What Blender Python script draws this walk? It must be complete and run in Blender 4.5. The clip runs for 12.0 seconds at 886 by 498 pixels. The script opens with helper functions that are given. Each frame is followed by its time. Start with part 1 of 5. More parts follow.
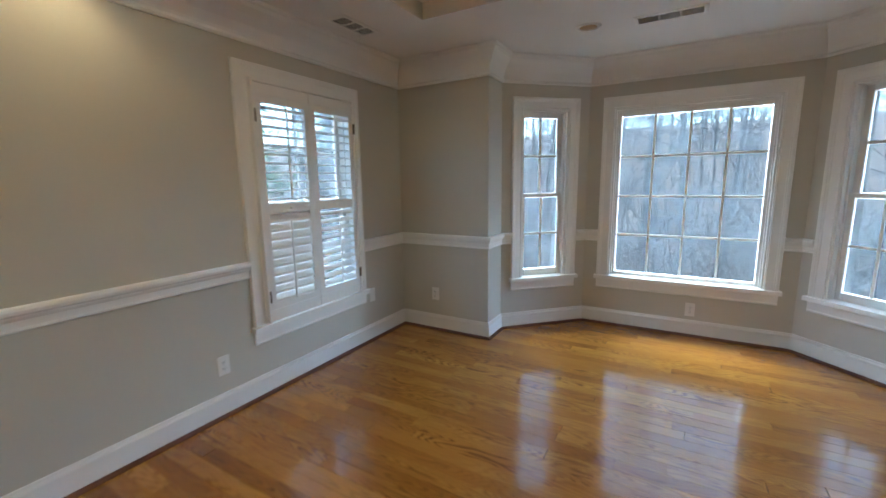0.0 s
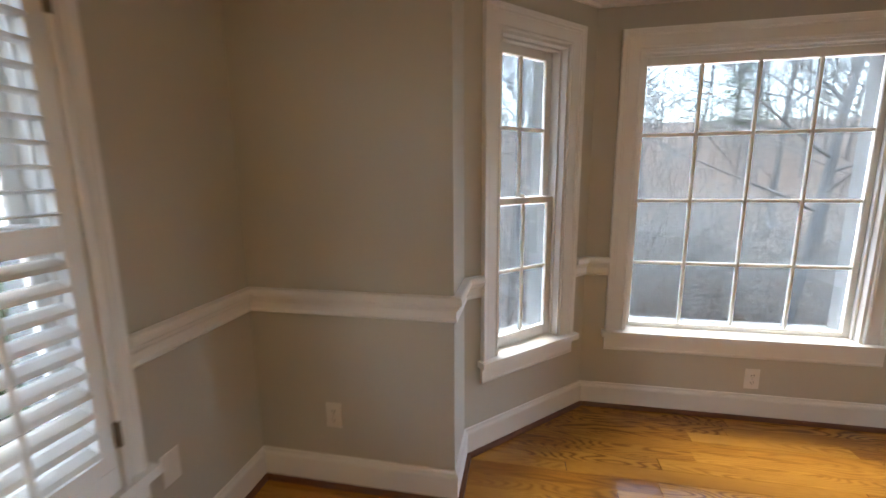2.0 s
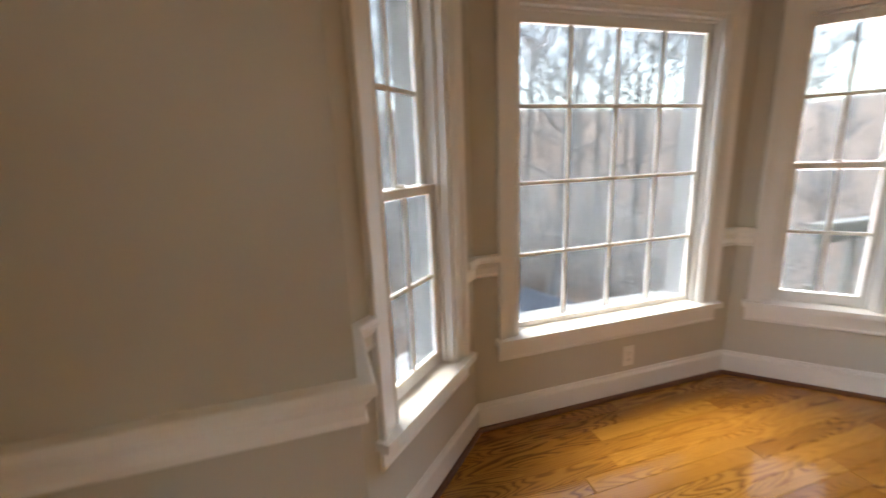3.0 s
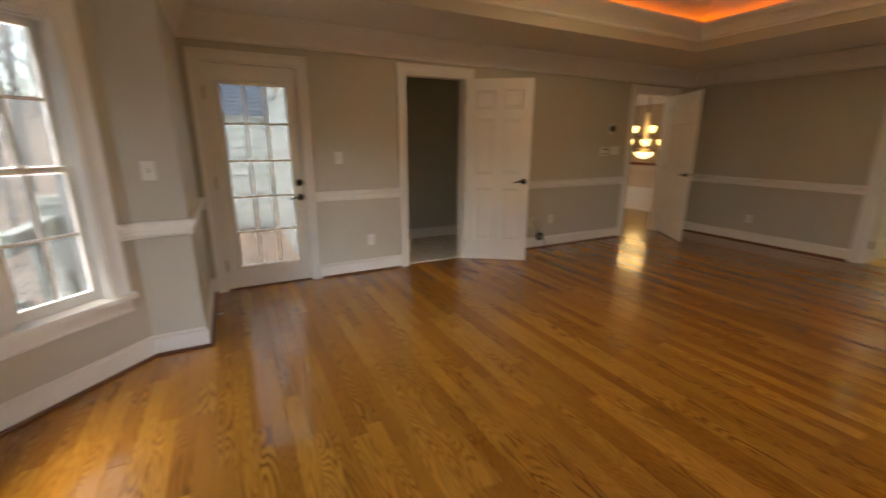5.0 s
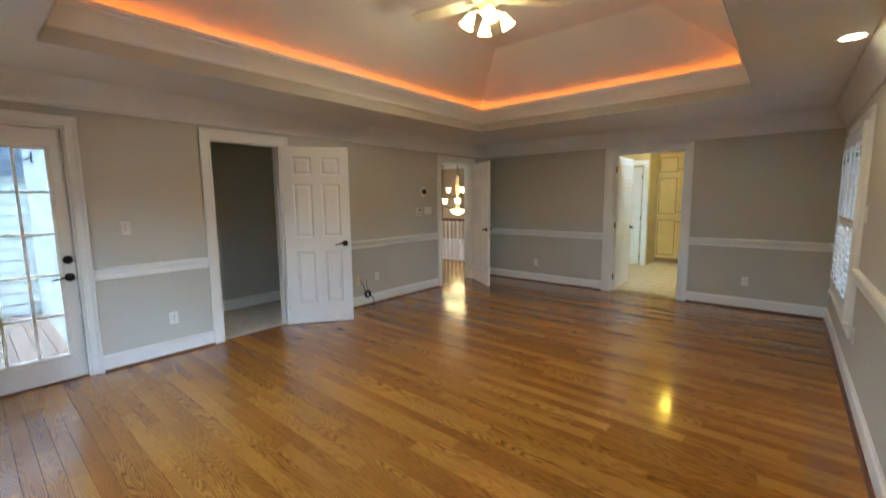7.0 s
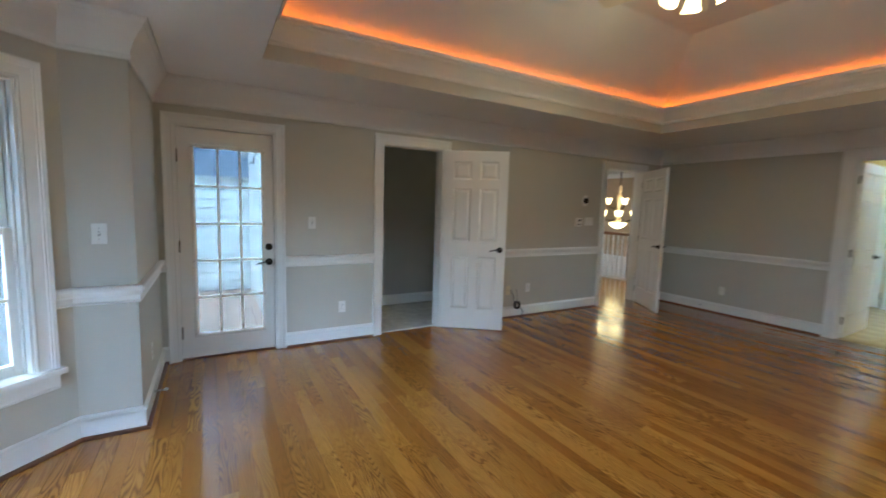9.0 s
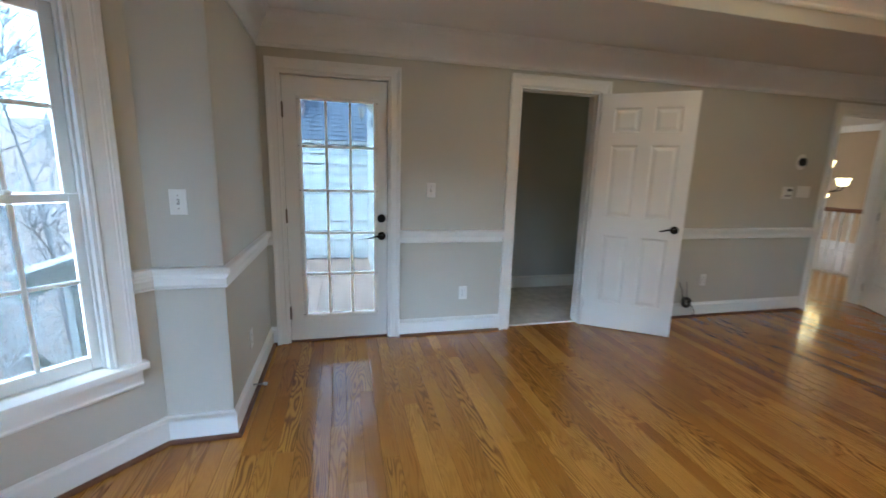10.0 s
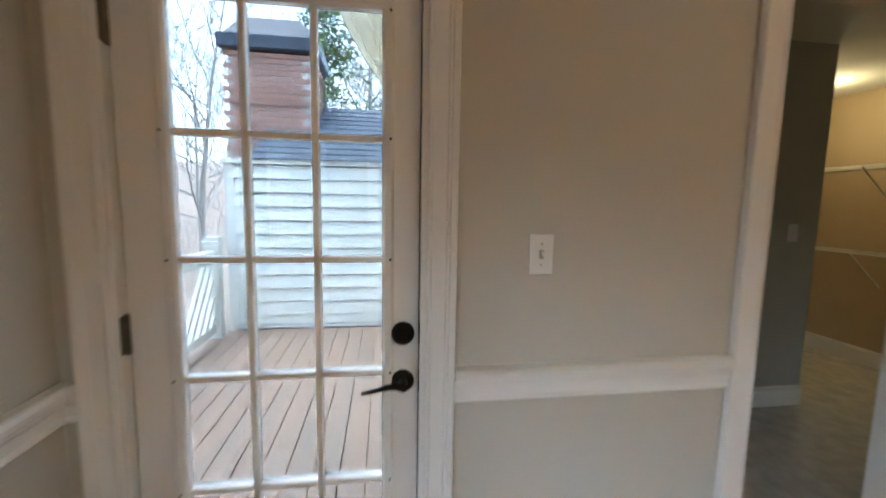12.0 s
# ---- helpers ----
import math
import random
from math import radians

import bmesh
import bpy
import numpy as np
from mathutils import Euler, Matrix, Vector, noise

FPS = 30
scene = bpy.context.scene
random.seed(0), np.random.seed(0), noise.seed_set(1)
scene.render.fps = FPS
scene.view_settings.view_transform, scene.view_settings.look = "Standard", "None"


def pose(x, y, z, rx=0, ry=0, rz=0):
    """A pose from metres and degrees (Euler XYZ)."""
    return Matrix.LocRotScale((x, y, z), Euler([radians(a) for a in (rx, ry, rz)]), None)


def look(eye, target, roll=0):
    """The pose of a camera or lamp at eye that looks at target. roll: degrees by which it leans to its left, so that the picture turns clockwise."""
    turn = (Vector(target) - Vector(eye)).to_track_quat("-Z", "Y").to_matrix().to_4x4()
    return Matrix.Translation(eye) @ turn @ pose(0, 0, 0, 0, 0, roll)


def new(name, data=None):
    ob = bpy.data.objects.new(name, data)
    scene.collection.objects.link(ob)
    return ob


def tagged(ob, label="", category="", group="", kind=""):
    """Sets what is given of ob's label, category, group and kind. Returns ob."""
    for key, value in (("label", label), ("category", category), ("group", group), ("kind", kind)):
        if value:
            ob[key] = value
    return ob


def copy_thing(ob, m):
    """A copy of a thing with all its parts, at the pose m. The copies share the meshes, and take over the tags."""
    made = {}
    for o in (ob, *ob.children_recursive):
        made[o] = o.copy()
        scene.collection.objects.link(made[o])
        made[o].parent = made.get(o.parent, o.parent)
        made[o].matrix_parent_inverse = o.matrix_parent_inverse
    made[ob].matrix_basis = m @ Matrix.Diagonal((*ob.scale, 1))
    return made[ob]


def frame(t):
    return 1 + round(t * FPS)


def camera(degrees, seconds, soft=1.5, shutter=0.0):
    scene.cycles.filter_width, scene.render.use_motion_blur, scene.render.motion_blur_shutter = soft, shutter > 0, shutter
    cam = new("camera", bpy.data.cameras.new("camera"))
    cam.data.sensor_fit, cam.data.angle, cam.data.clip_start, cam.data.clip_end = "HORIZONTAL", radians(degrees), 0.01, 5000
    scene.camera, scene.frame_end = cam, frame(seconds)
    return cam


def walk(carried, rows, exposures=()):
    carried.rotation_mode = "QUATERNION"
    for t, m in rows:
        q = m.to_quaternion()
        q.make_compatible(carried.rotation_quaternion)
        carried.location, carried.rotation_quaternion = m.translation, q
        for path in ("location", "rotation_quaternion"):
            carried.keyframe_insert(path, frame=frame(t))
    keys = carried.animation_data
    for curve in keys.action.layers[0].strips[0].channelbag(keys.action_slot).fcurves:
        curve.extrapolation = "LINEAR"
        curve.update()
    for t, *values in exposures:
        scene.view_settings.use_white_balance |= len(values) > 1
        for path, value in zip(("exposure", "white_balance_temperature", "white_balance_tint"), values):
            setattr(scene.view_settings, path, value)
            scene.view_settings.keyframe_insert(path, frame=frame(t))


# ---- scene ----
cam = camera(94.8, 12.0, soft=1.55, shutter=0.45)

PATH = [
    (0, (2.267, -3.11, 1.36), (1.27, -1.408, 1.033), -0.9),
    (0.5, (1.95, -2.698, 1.354), (1.089, -0.922, 1.033), -0.6),
    (1, (1.671, -2.261, 1.337), (0.929, -0.429, 1.029), -0.3),
    (1.5, (1.392, -1.865, 1.35), (0.758, 0.001, 1.009), -0.5),
    (2, (1.138, -1.482, 1.347), (0.756, 0.449, 0.995), -0.6),
    (2.5, (0.965, -1.123, 1.358), (0.919, 0.835, 0.951), -1.6),
    (2.7, (0.899, -0.987, 1.342), (1.065, 0.961, 0.92), -2.0),
    (4.3, (0.77, -0.286, 1.34), (2.706, -0.101, 0.872), -1.3),
    (4.5, (0.742, -0.266, 1.337), (2.677, -0.429, 0.858), -1.0),
    (5, (0.639, -0.272, 1.361), (2.36, -1.157, 0.857), 0.1),
    (5.5, (0.517, -0.33, 1.368), (1.959, -1.608, 0.832), 0.8),
    (6, (0.455, -0.34, 1.365), (1.711, -1.804, 0.833), 0.9),
    (6.5, (0.437, -0.333, 1.38), (1.661, -1.852, 0.942), 0.4),
    (7, (0.424, -0.327, 1.437), (1.707, -1.842, 1.195), -0.6),
    (7.2, (0.423, -0.32, 1.459), (1.736, -1.821, 1.303), -0.7),
    (8.8, (0.552, -0.356, 1.416), (2.232, -1.432, 1.271), 1.1),
    (9, (0.701, -0.391, 1.402), (2.43, -1.375, 1.199), 1.7),
    (9.5, (1.099, -0.462, 1.388), (2.933, -1.188, 1.059), 1.9),
    (10, (1.579, -0.559, 1.364), (3.486, -1.031, 0.991), 1.6),
    (10.5, (2.12, -0.59, 1.365), (4.049, -0.962, 0.991), 1.8),
    (11, (2.64, -0.687, 1.337), (4.59, -0.992, 1.018), 1.45),
    (11.5, (3.182, -0.725, 1.35), (5.139, -1.028, 1.07), 1.1),
    (12, (3.691, -0.798, 1.355), (5.658, -1.086, 1.132), 1.0),
]
walk(cam, [(t, look(eye, target, roll)) for t, eye, target, roll in PATH], exposures=[
    (0.0, 5.53, 5300, -6), (1.0, 5.33, 5950, -1), (2.0, 5.42, 6800, 5), (2.5, 5.45, 7300, 7), (4.5, 4.97, 7900, 8), (5.5, 5.6, 8700, 4),
    (6.5, 5.92, 5650, -4), (7.0, 5.92, 5550, -5), (9.0, 5.63, 5100, -8), (9.5, 5.65, 5050, -8), (10.5, 5.82, 5450, -4), (11.5, 5.92, 5950, -2), (12.0, 5.65, 6200, 0)])
SKY, SUN_E, GLASS_DIM, LED_E = 0.165, 0.31, (0.285, 0.298, 0.308), 0.18
WARDROBE_W, CHAND_W, HALL_W, BATH_W, FAN_W, CAN_W = 0.19, 0.46, 0.17, 0.36, 0.6, 0.22
SHADE_E, CHSH_E = 0.27, 0.12

# ---- world, sun, exposure ----
world = bpy.data.worlds.new("overcast_sky")
scene.world = world
world.use_nodes = True
wn = world.node_tree.nodes
sky = wn.new("ShaderNodeTexSky")
sky.sky_type = 'NISHITA'
sky.sun_disc = False
sky.sun_elevation = radians(72)
sky.sun_rotation = radians(340)
sky.air_density = 1.0
sky.dust_density = 1.2
sky.ozone_density = 1.0
wn["Background"].inputs[1].default_value = SKY
grey_sky = wn.new("ShaderNodeHueSaturation")
grey_sky.inputs["Saturation"].default_value = 0.72
world.node_tree.links.new(sky.outputs[0], grey_sky.inputs["Color"])
world.node_tree.links.new(grey_sky.outputs[0], wn["Background"].inputs[0])
sun = new("sun", bpy.data.lights.new("sun", 'SUN'))
sun.data.energy, sun.data.angle, sun.data.color = SUN_E, radians(40), (1.0, 0.97, 0.93)
sun.matrix_world = look((0, 0, 0), (math.cos(radians(72)) * 0.42, -math.cos(radians(72)) * 0.907, -math.sin(radians(72))))


def lamp(name, place, watts, colour, radius=0.05, kind='POINT'):
    ob = new(name, bpy.data.lights.new(name, kind))
    ob.data.energy, ob.data.color, ob.data.shadow_soft_size = watts, colour, radius
    ob.location = place
    return ob


# ---- plan ----
W, S, ZC, T = 4.79, -6.72, 2.39, 0.14
PLAN = [(0, S), (W, S), (W, 0), (3.66, 0), (3.66, 0.30), (3.08, 0.88), (1.49, 0.88), (0.885, 0.285), (0.885, 0), (0, 0)]
TRAY = (0.74, 3.88, -5.25, -0.72)
BASE_TOP, RAIL = 0.145, (0.79, 0.895)


# ---- materials ----
def mat(name, base, rough=0.5, metal=0.0, vary=0.06, scale=6.0, bump=0.0, bump_scale=120.0, second=None, stretch=(1, 1, 1), coat=0.0, spec=0.5, transmit=0.0):
    m = bpy.data.materials.new(name)
    m.use_nodes = True
    n, l = m.node_tree.nodes, m.node_tree.links
    b = n["Principled BSDF"]
    b.inputs["Roughness"].default_value = rough
    b.inputs["Metallic"].default_value = metal
    b.inputs["Coat Weight"].default_value = coat
    b.inputs["Coat Roughness"].default_value = 0.08
    b.inputs["Specular IOR Level"].default_value = spec
    b.inputs["Transmission Weight"].default_value = transmit
    co = n.new("ShaderNodeTexCoord")
    mp = n.new("ShaderNodeMapping")
    mp.inputs["Scale"].default_value = stretch
    l.new(co.outputs["Object"], mp.inputs[0])
    big = n.new("ShaderNodeTexNoise")
    big.inputs["Scale"].default_value, big.inputs["Detail"].default_value = scale, 5
    l.new(mp.outputs[0], big.inputs["Vector"])
    mix = n.new("ShaderNodeMix")
    mix.data_type = 'RGBA'
    lo = second or tuple(c * (1 - 2 * vary) for c in base)
    mix.inputs[6].default_value = (*lo, 1)
    mix.inputs[7].default_value = (*base, 1)
    ramp = n.new("ShaderNodeMapRange")
    ramp.inputs[1].default_value, ramp.inputs[2].default_value = 0.32, 0.68
    l.new(big.outputs["Fac"], ramp.inputs[0])
    l.new(ramp.outputs[0], mix.inputs[0])
    l.new(mix.outputs[2], b.inputs["Base Color"])
    if bump:
        fine = n.new("ShaderNodeTexNoise")
        fine.inputs["Scale"].default_value, fine.inputs["Detail"].default_value = bump_scale, 3
        l.new(mp.outputs[0], fine.inputs["Vector"])
        bp = n.new("ShaderNodeBump")
        bp.inputs["Strength"].default_value, bp.inputs["Distance"].default_value = bump, 0.004
        l.new(fine.outputs["Fac"], bp.inputs["Height"])
        l.new(bp.outputs[0], b.inputs["Normal"])
        rr = n.new("ShaderNodeMapRange")
        rr.inputs[3].default_value, rr.inputs[4].default_value = max(0, rough - 0.08), min(1, rough + 0.08)
        l.new(big.outputs["Fac"], rr.inputs[0])
        l.new(rr.outputs[0], b.inputs["Roughness"])
    return m


def glow(name, colour, strength):
    m = bpy.data.materials.new(name)
    m.use_nodes = True
    b = m.node_tree.nodes["Principled BSDF"]
    b.inputs["Base Color"].default_value = (*colour, 1)
    b.inputs["Emission Color"].default_value = (*colour, 1)
    b.inputs["Emission Strength"].default_value = strength
    return m


def wood_mat(name, light, dark, line, rough, coat):
    """Oak boards: each board has its own grain, tone and offset."""
    m = bpy.data.materials.new(name)
    m.use_nodes = True
    n, l = m.node_tree.nodes, m.node_tree.links
    b = n["Principled BSDF"]
    co, info, geo = n.new("ShaderNodeTexCoord"), n.new("ShaderNodeObjectInfo"), n.new("ShaderNodeNewGeometry")

    def op(kind, a, c=0.0, e=None):
        q = n.new("ShaderNodeMath")
        q.operation = kind
        for i, v in enumerate((a, c, e)):
            if v is None:
                continue
            if isinstance(v, (int, float)):
                q.inputs[i].default_value = v
            else:
                l.new(v, q.inputs[i])
        return q.outputs[0]
    rnd = op('FRACT', op('ADD', info.outputs["Random"], geo.outputs["Random Per Island"]))
    off = n.new("ShaderNodeCombineXYZ")
    l.new(op('MULTIPLY', rnd, 91.0), off.inputs[0])
    l.new(op('MULTIPLY', rnd, 37.0), off.inputs[1])
    l.new(op('MULTIPLY', rnd, 53.0), off.inputs[2])
    add = n.new("ShaderNodeVectorMath")
    add.operation = 'ADD'
    l.new(co.outputs["Object"], add.inputs[0])
    l.new(off.outputs[0], add.inputs[1])

    def noise_at(sx, sy, scale, detail):
        mp = n.new("ShaderNodeMapping")
        mp.inputs["Scale"].default_value = (sx, sy, 1)
        l.new(add.outputs[0], mp.inputs[0])
        q = n.new("ShaderNodeTexNoise")
        q.inputs["Scale"].default_value, q.inputs["Detail"].default_value = scale, detail
        l.new(mp.outputs[0], q.inputs["Vector"])
        return q.outputs["Fac"]
    field = noise_at(1.1, 9.0, 1.0, 1.5)
    rings = op('SINE', op('MULTIPLY', field, 165.0))
    rings = op('POWER', op('MULTIPLY_ADD', rings, 0.5, 0.5), 2.2)
    strength = n.new("ShaderNodeMapRange")
    strength.inputs[1].default_value, strength.inputs[2].default_value = 0.35, 0.65
    strength.inputs[3].default_value, strength.inputs[4].default_value = 0.12, 0.9
    l.new(noise_at(0.9, 3.0, 1.0, 1), strength.inputs[0])
    pores = noise_at(6.0, 300.0, 1.0, 2)
    cloud = noise_at(0.8, 2.5, 1.4, 3)
    tone = n.new("ShaderNodeMix")
    tone.data_type = 'RGBA'
    tone.inputs[6].default_value, tone.inputs[7].default_value = (*dark, 1), (*light, 1)
    t = op('ADD', op('MULTIPLY', op('FRACT', op('MULTIPLY', rnd, 17.0)), 0.55), op('MULTIPLY', op('SUBTRACT', cloud, 0.3), 0.8))
    l.new(t, tone.inputs[0])
    grain = n.new("ShaderNodeMix")
    grain.data_type = 'RGBA'
    grain.inputs[7].default_value = (*line, 1)
    l.new(tone.outputs[2], grain.inputs[6])
    g = op('ADD', op('MULTIPLY', rings, strength.outputs[0]), op('MULTIPLY', op('SUBTRACT', pores, 0.45), 0.6))
    gc = op('MINIMUM', op('MAXIMUM', g, 0.0), 0.9)
    l.new(gc, grain.inputs[0])
    l.new(grain.outputs[2], b.inputs["Base Color"])
    bp = n.new("ShaderNodeBump")
    bp.inputs["Strength"].default_value, bp.inputs["Distance"].default_value = 0.05, 0.002
    wav = n.new("ShaderNodeTexNoise")
    wav.inputs["Scale"].default_value = 7.0
    l.new(add.outputs[0], wav.inputs["Vector"])
    l.new(op('ADD', op('MULTIPLY', wav.outputs["Fac"], 0.5), op('MULTIPLY', gc, -0.12)), bp.inputs["Height"])
    l.new(bp.outputs[0], b.inputs["Normal"])
    l.new(op('MULTIPLY_ADD', cloud, 0.16, rough - 0.08), b.inputs["Roughness"])
    b.inputs["Coat Weight"].default_value, b.inputs["Coat Roughness"].default_value = coat, 0.11
    b.inputs["Coat IOR"].default_value = 1.47
    b.inputs["Specular IOR Level"].default_value = 0.12
    return m


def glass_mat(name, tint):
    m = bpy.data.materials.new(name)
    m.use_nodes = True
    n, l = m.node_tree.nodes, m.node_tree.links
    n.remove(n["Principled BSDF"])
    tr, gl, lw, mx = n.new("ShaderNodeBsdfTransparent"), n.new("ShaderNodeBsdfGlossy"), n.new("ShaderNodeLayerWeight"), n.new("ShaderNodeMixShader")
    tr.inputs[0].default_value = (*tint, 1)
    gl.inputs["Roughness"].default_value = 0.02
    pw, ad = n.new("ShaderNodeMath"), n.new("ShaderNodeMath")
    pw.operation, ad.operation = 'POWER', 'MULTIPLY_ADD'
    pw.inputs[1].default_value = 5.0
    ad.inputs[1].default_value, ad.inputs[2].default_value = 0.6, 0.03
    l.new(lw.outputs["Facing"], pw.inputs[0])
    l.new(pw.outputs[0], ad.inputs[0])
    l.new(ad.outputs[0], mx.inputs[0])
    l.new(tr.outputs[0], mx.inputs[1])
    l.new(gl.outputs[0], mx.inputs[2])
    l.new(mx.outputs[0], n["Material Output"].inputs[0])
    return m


PAINT = mat("greige_paint", (0.55, 0.520, 0.452), 0.6, vary=0.02, scale=1.5, bump=0.06, bump_scale=260)
TRIM = mat("white_trim_paint", (0.83, 0.815, 0.785), 0.35, vary=0.015, scale=4, bump=0.03, bump_scale=60)
CEIL = mat("ceiling_paint", (0.80, 0.785, 0.76), 0.8, vary=0.02, scale=2, bump=0.08, bump_scale=200)
OAK = wood_mat("oak_boards", (0.60, 0.285, 0.045), (0.27, 0.098, 0.012), (0.15, 0.05, 0.007), 0.2, 0.75)
SHOE = mat("stained_shoe_moulding", (0.16, 0.055, 0.018), 0.35, vary=0.15, scale=8, stretch=(1, 1, 8))
# dark tint dims the outdoor view for balance; not the glass's own colour
GLASS = glass_mat("window_glass", GLASS_DIM)
BRONZE = mat("oil_rubbed_bronze", (0.018, 0.015, 0.013), 0.35, 0.8, vary=0.2, scale=40)
NICKEL = mat("satin_nickel", (0.45, 0.43, 0.40), 0.35, 1.0, vary=0.1, scale=60)
PLASTIC = mat("white_plastic", (0.80, 0.78, 0.74), 0.35, vary=0.02)
DARK = mat("dark_slot", (0.02, 0.02, 0.02), 0.6, vary=0.1)
STEEL = mat("hinge_metal", (0.20, 0.17, 0.13), 0.4, 0.9, vary=0.15, scale=50)


# ---- mesh helpers ----
def box(bm, lo, hi, bevel=0.0):
    lo, hi = [min(a, b) for a, b in zip(lo, hi)], [max(a, b) for a, b in zip(lo, hi)]
    vs = [bm.verts.new((x, y, z)) for x in (lo[0], hi[0]) for y in (lo[1], hi[1]) for z in (lo[2], hi[2])]
    fs = [bm.faces.new([vs[i] for i in q]) for q in ((0, 1, 3, 2), (4, 6, 7, 5), (0, 4, 5, 1), (2, 3, 7, 6), (0, 2, 6, 4), (1, 5, 7, 3))]
    if bevel:
        es = {e for f in fs for e in f.edges}
        bmesh.ops.bevel(bm, geom=list(es), offset=bevel, segments=1, affect='EDGES')
    return bm


def boxes(*items, bevel=0.0):
    bm = bmesh.new()
    for lo, hi in items:
        box(bm, lo, hi, bevel)
    return bm


def tube(bm, pts, radii, sides=10, cap=True):
    pts = [Vector(p) for p in pts]
    if isinstance(radii, (int, float)):
        radii = [radii] * len(pts)
    rings = []
    ref = None
    for i, p in enumerate(pts):
        d = (pts[min(i + 1, len(pts) - 1)] - pts[max(i - 1, 0)]).normalized()
        if ref is None:
            ref = d.orthogonal().normalized()
        ref = (ref - d * ref.dot(d)).normalized()
        o = d.cross(ref)
        rings.append([bm.verts.new(p + (ref * math.cos(a) + o * math.sin(a)) * radii[i]) for a in (math.tau * k / sides for k in range(sides))])
    for a, c in zip(rings, rings[1:]):
        for k in range(sides):
            bm.faces.new((a[k], a[(k + 1) % sides], c[(k + 1) % sides], c[k]))
    if cap:
        bm.faces.new(rings[0][::-1])
        bm.faces.new(rings[-1])
    return bm


def lathe(bm, prof, centre=(0, 0, 0), sides=24, axis='z', caps=True):
    rings = []
    for r, h in prof:
        ring = []
        for k in range(sides):
            a = math.tau * k / sides
            u, v = r * math.cos(a), r * math.sin(a)
            q = {'z': (u, v, h), 'y': (u, h, v), 'x': (h, u, v)}[axis]
            ring.append(bm.verts.new([q[i] + centre[i] for i in range(3)]))
        rings.append(ring)
    for a, c in zip(rings, rings[1:]):
        for k in range(sides):
            bm.faces.new((a[k], a[(k + 1) % sides], c[(k + 1) % sides], c[k]))
    if caps:
        bm.faces.new(rings[0][::-1])
        bm.faces.new(rings[-1])
    return bm


def sweep(bm, path, prof, place, closed=False):
    """Profile points (offset to the left of the path, height) along a mitred 2D path; place(u, v, h) gives the 3D point."""
    k = len(path)
    rings = []
    for i in range(k):
        p = Vector(path[i])
        d0 = (p - Vector(path[i - 1])).normalized() if closed or i else None
        d1 = (Vector(path[(i + 1) % k]) - p).normalized() if closed or i < k - 1 else None
        d0, d1 = d0 or d1, d1 or d0
        n0, n1 = Vector((-d0.y, d0.x)), Vector((-d1.y, d1.x))
        mtr = (n0 + n1) / max(0.2, 1 + n0.dot(n1))
        rings.append([bm.verts.new(place(p.x + mtr.x * o, p.y + mtr.y * o, h)) for o, h in prof])
    m = len(prof)
    pairs = list(zip(rings, rings[1:])) + ([(rings[-1], rings[0])] if closed else [])
    for a, c in pairs:
        for j in range(m):
            bm.faces.new((a[j], c[j], c[(j + 1) % m], a[(j + 1) % m]))
    if not closed:
        bm.faces.new(rings[0])
        bm.faces.new(rings[-1][::-1])
    return bm


def finish(bm, name, material, smooth=False):
    bmesh.ops.recalc_face_normals(bm, faces=bm.faces)
    me = bpy.data.meshes.new(name)
    bm.to_mesh(me)
    bm.free()
    me.materials.append(material)
    if smooth:
        me.shade_smooth()
        me.set_sharp_from_angle(angle=radians(40))
    return me


def part(name, bm, material, parent=None, label="", m=None, smooth=False):
    ob = new(name, finish(bm, name, material, smooth))
    if parent:
        ob.parent = parent
    if m is not None:
        ob.matrix_basis = m
    if label:
        ob["label"] = label
    return ob


def thing(name, m, label, category, group="", kind=""):
    ob = new(name)
    ob.matrix_basis = m
    ob.empty_display_size = 0.1
    return tagged(ob, label, category, group, kind)


def structure(name, bm, material, label, category, smooth=False, m=None):
    return tagged(part(name, bm, material, None, "", m, smooth), label, category, "", "structure")


def wall_frame(i):
    """Origin at the wall's first corner, x along it, y into the room."""
    p, q = Vector(PLAN[i]), Vector(PLAN[(i + 1) % len(PLAN)])
    d = (q - p).normalized()
    return Matrix(((d.x, -d.y, 0, p.x), (d.y, d.x, 0, p.y), (0, 0, 1, 0), (0, 0, 0, 1))), (q - p).length


# openings: wall index -> (start, end, sill, head, casing width)
OPEN = {
    0: [(1.535, 2.485, 0.0, 2.085, 0.105)],
    1: [(-6.275 - S, -5.44 - S, 0.0, 2.055, 0.092), (-2.69 - S, -1.962 - S, 0.0, 2.055, 0.09), (-0.915 - S, -0.125 - S, 0.0, 2.03, 0.08)],
    4: [(0.185, 0.635, 0.47, 1.97, 0.098)],
    5: [(0.21, 1.37, 0.47, 1.965, 0.098)],
    6: [(0.205, 0.655, 0.47, 1.97, 0.098)],
    9: [(0.655, 1.51, 0.47, 1.975, 0.095), (4.66, 5.95, 0.47, 1.975, 0.095)],
}
NAMES = {0: "wall_south", 1: "wall_east", 2: "wall_north_east", 3: "wall_bay_return_east", 4: "wall_bay_angled_east", 5: "wall_bay", 6: "wall_bay_angled_west",
         7: "wall_bay_return_west", 8: "wall_north_west", 9: "wall_west"}


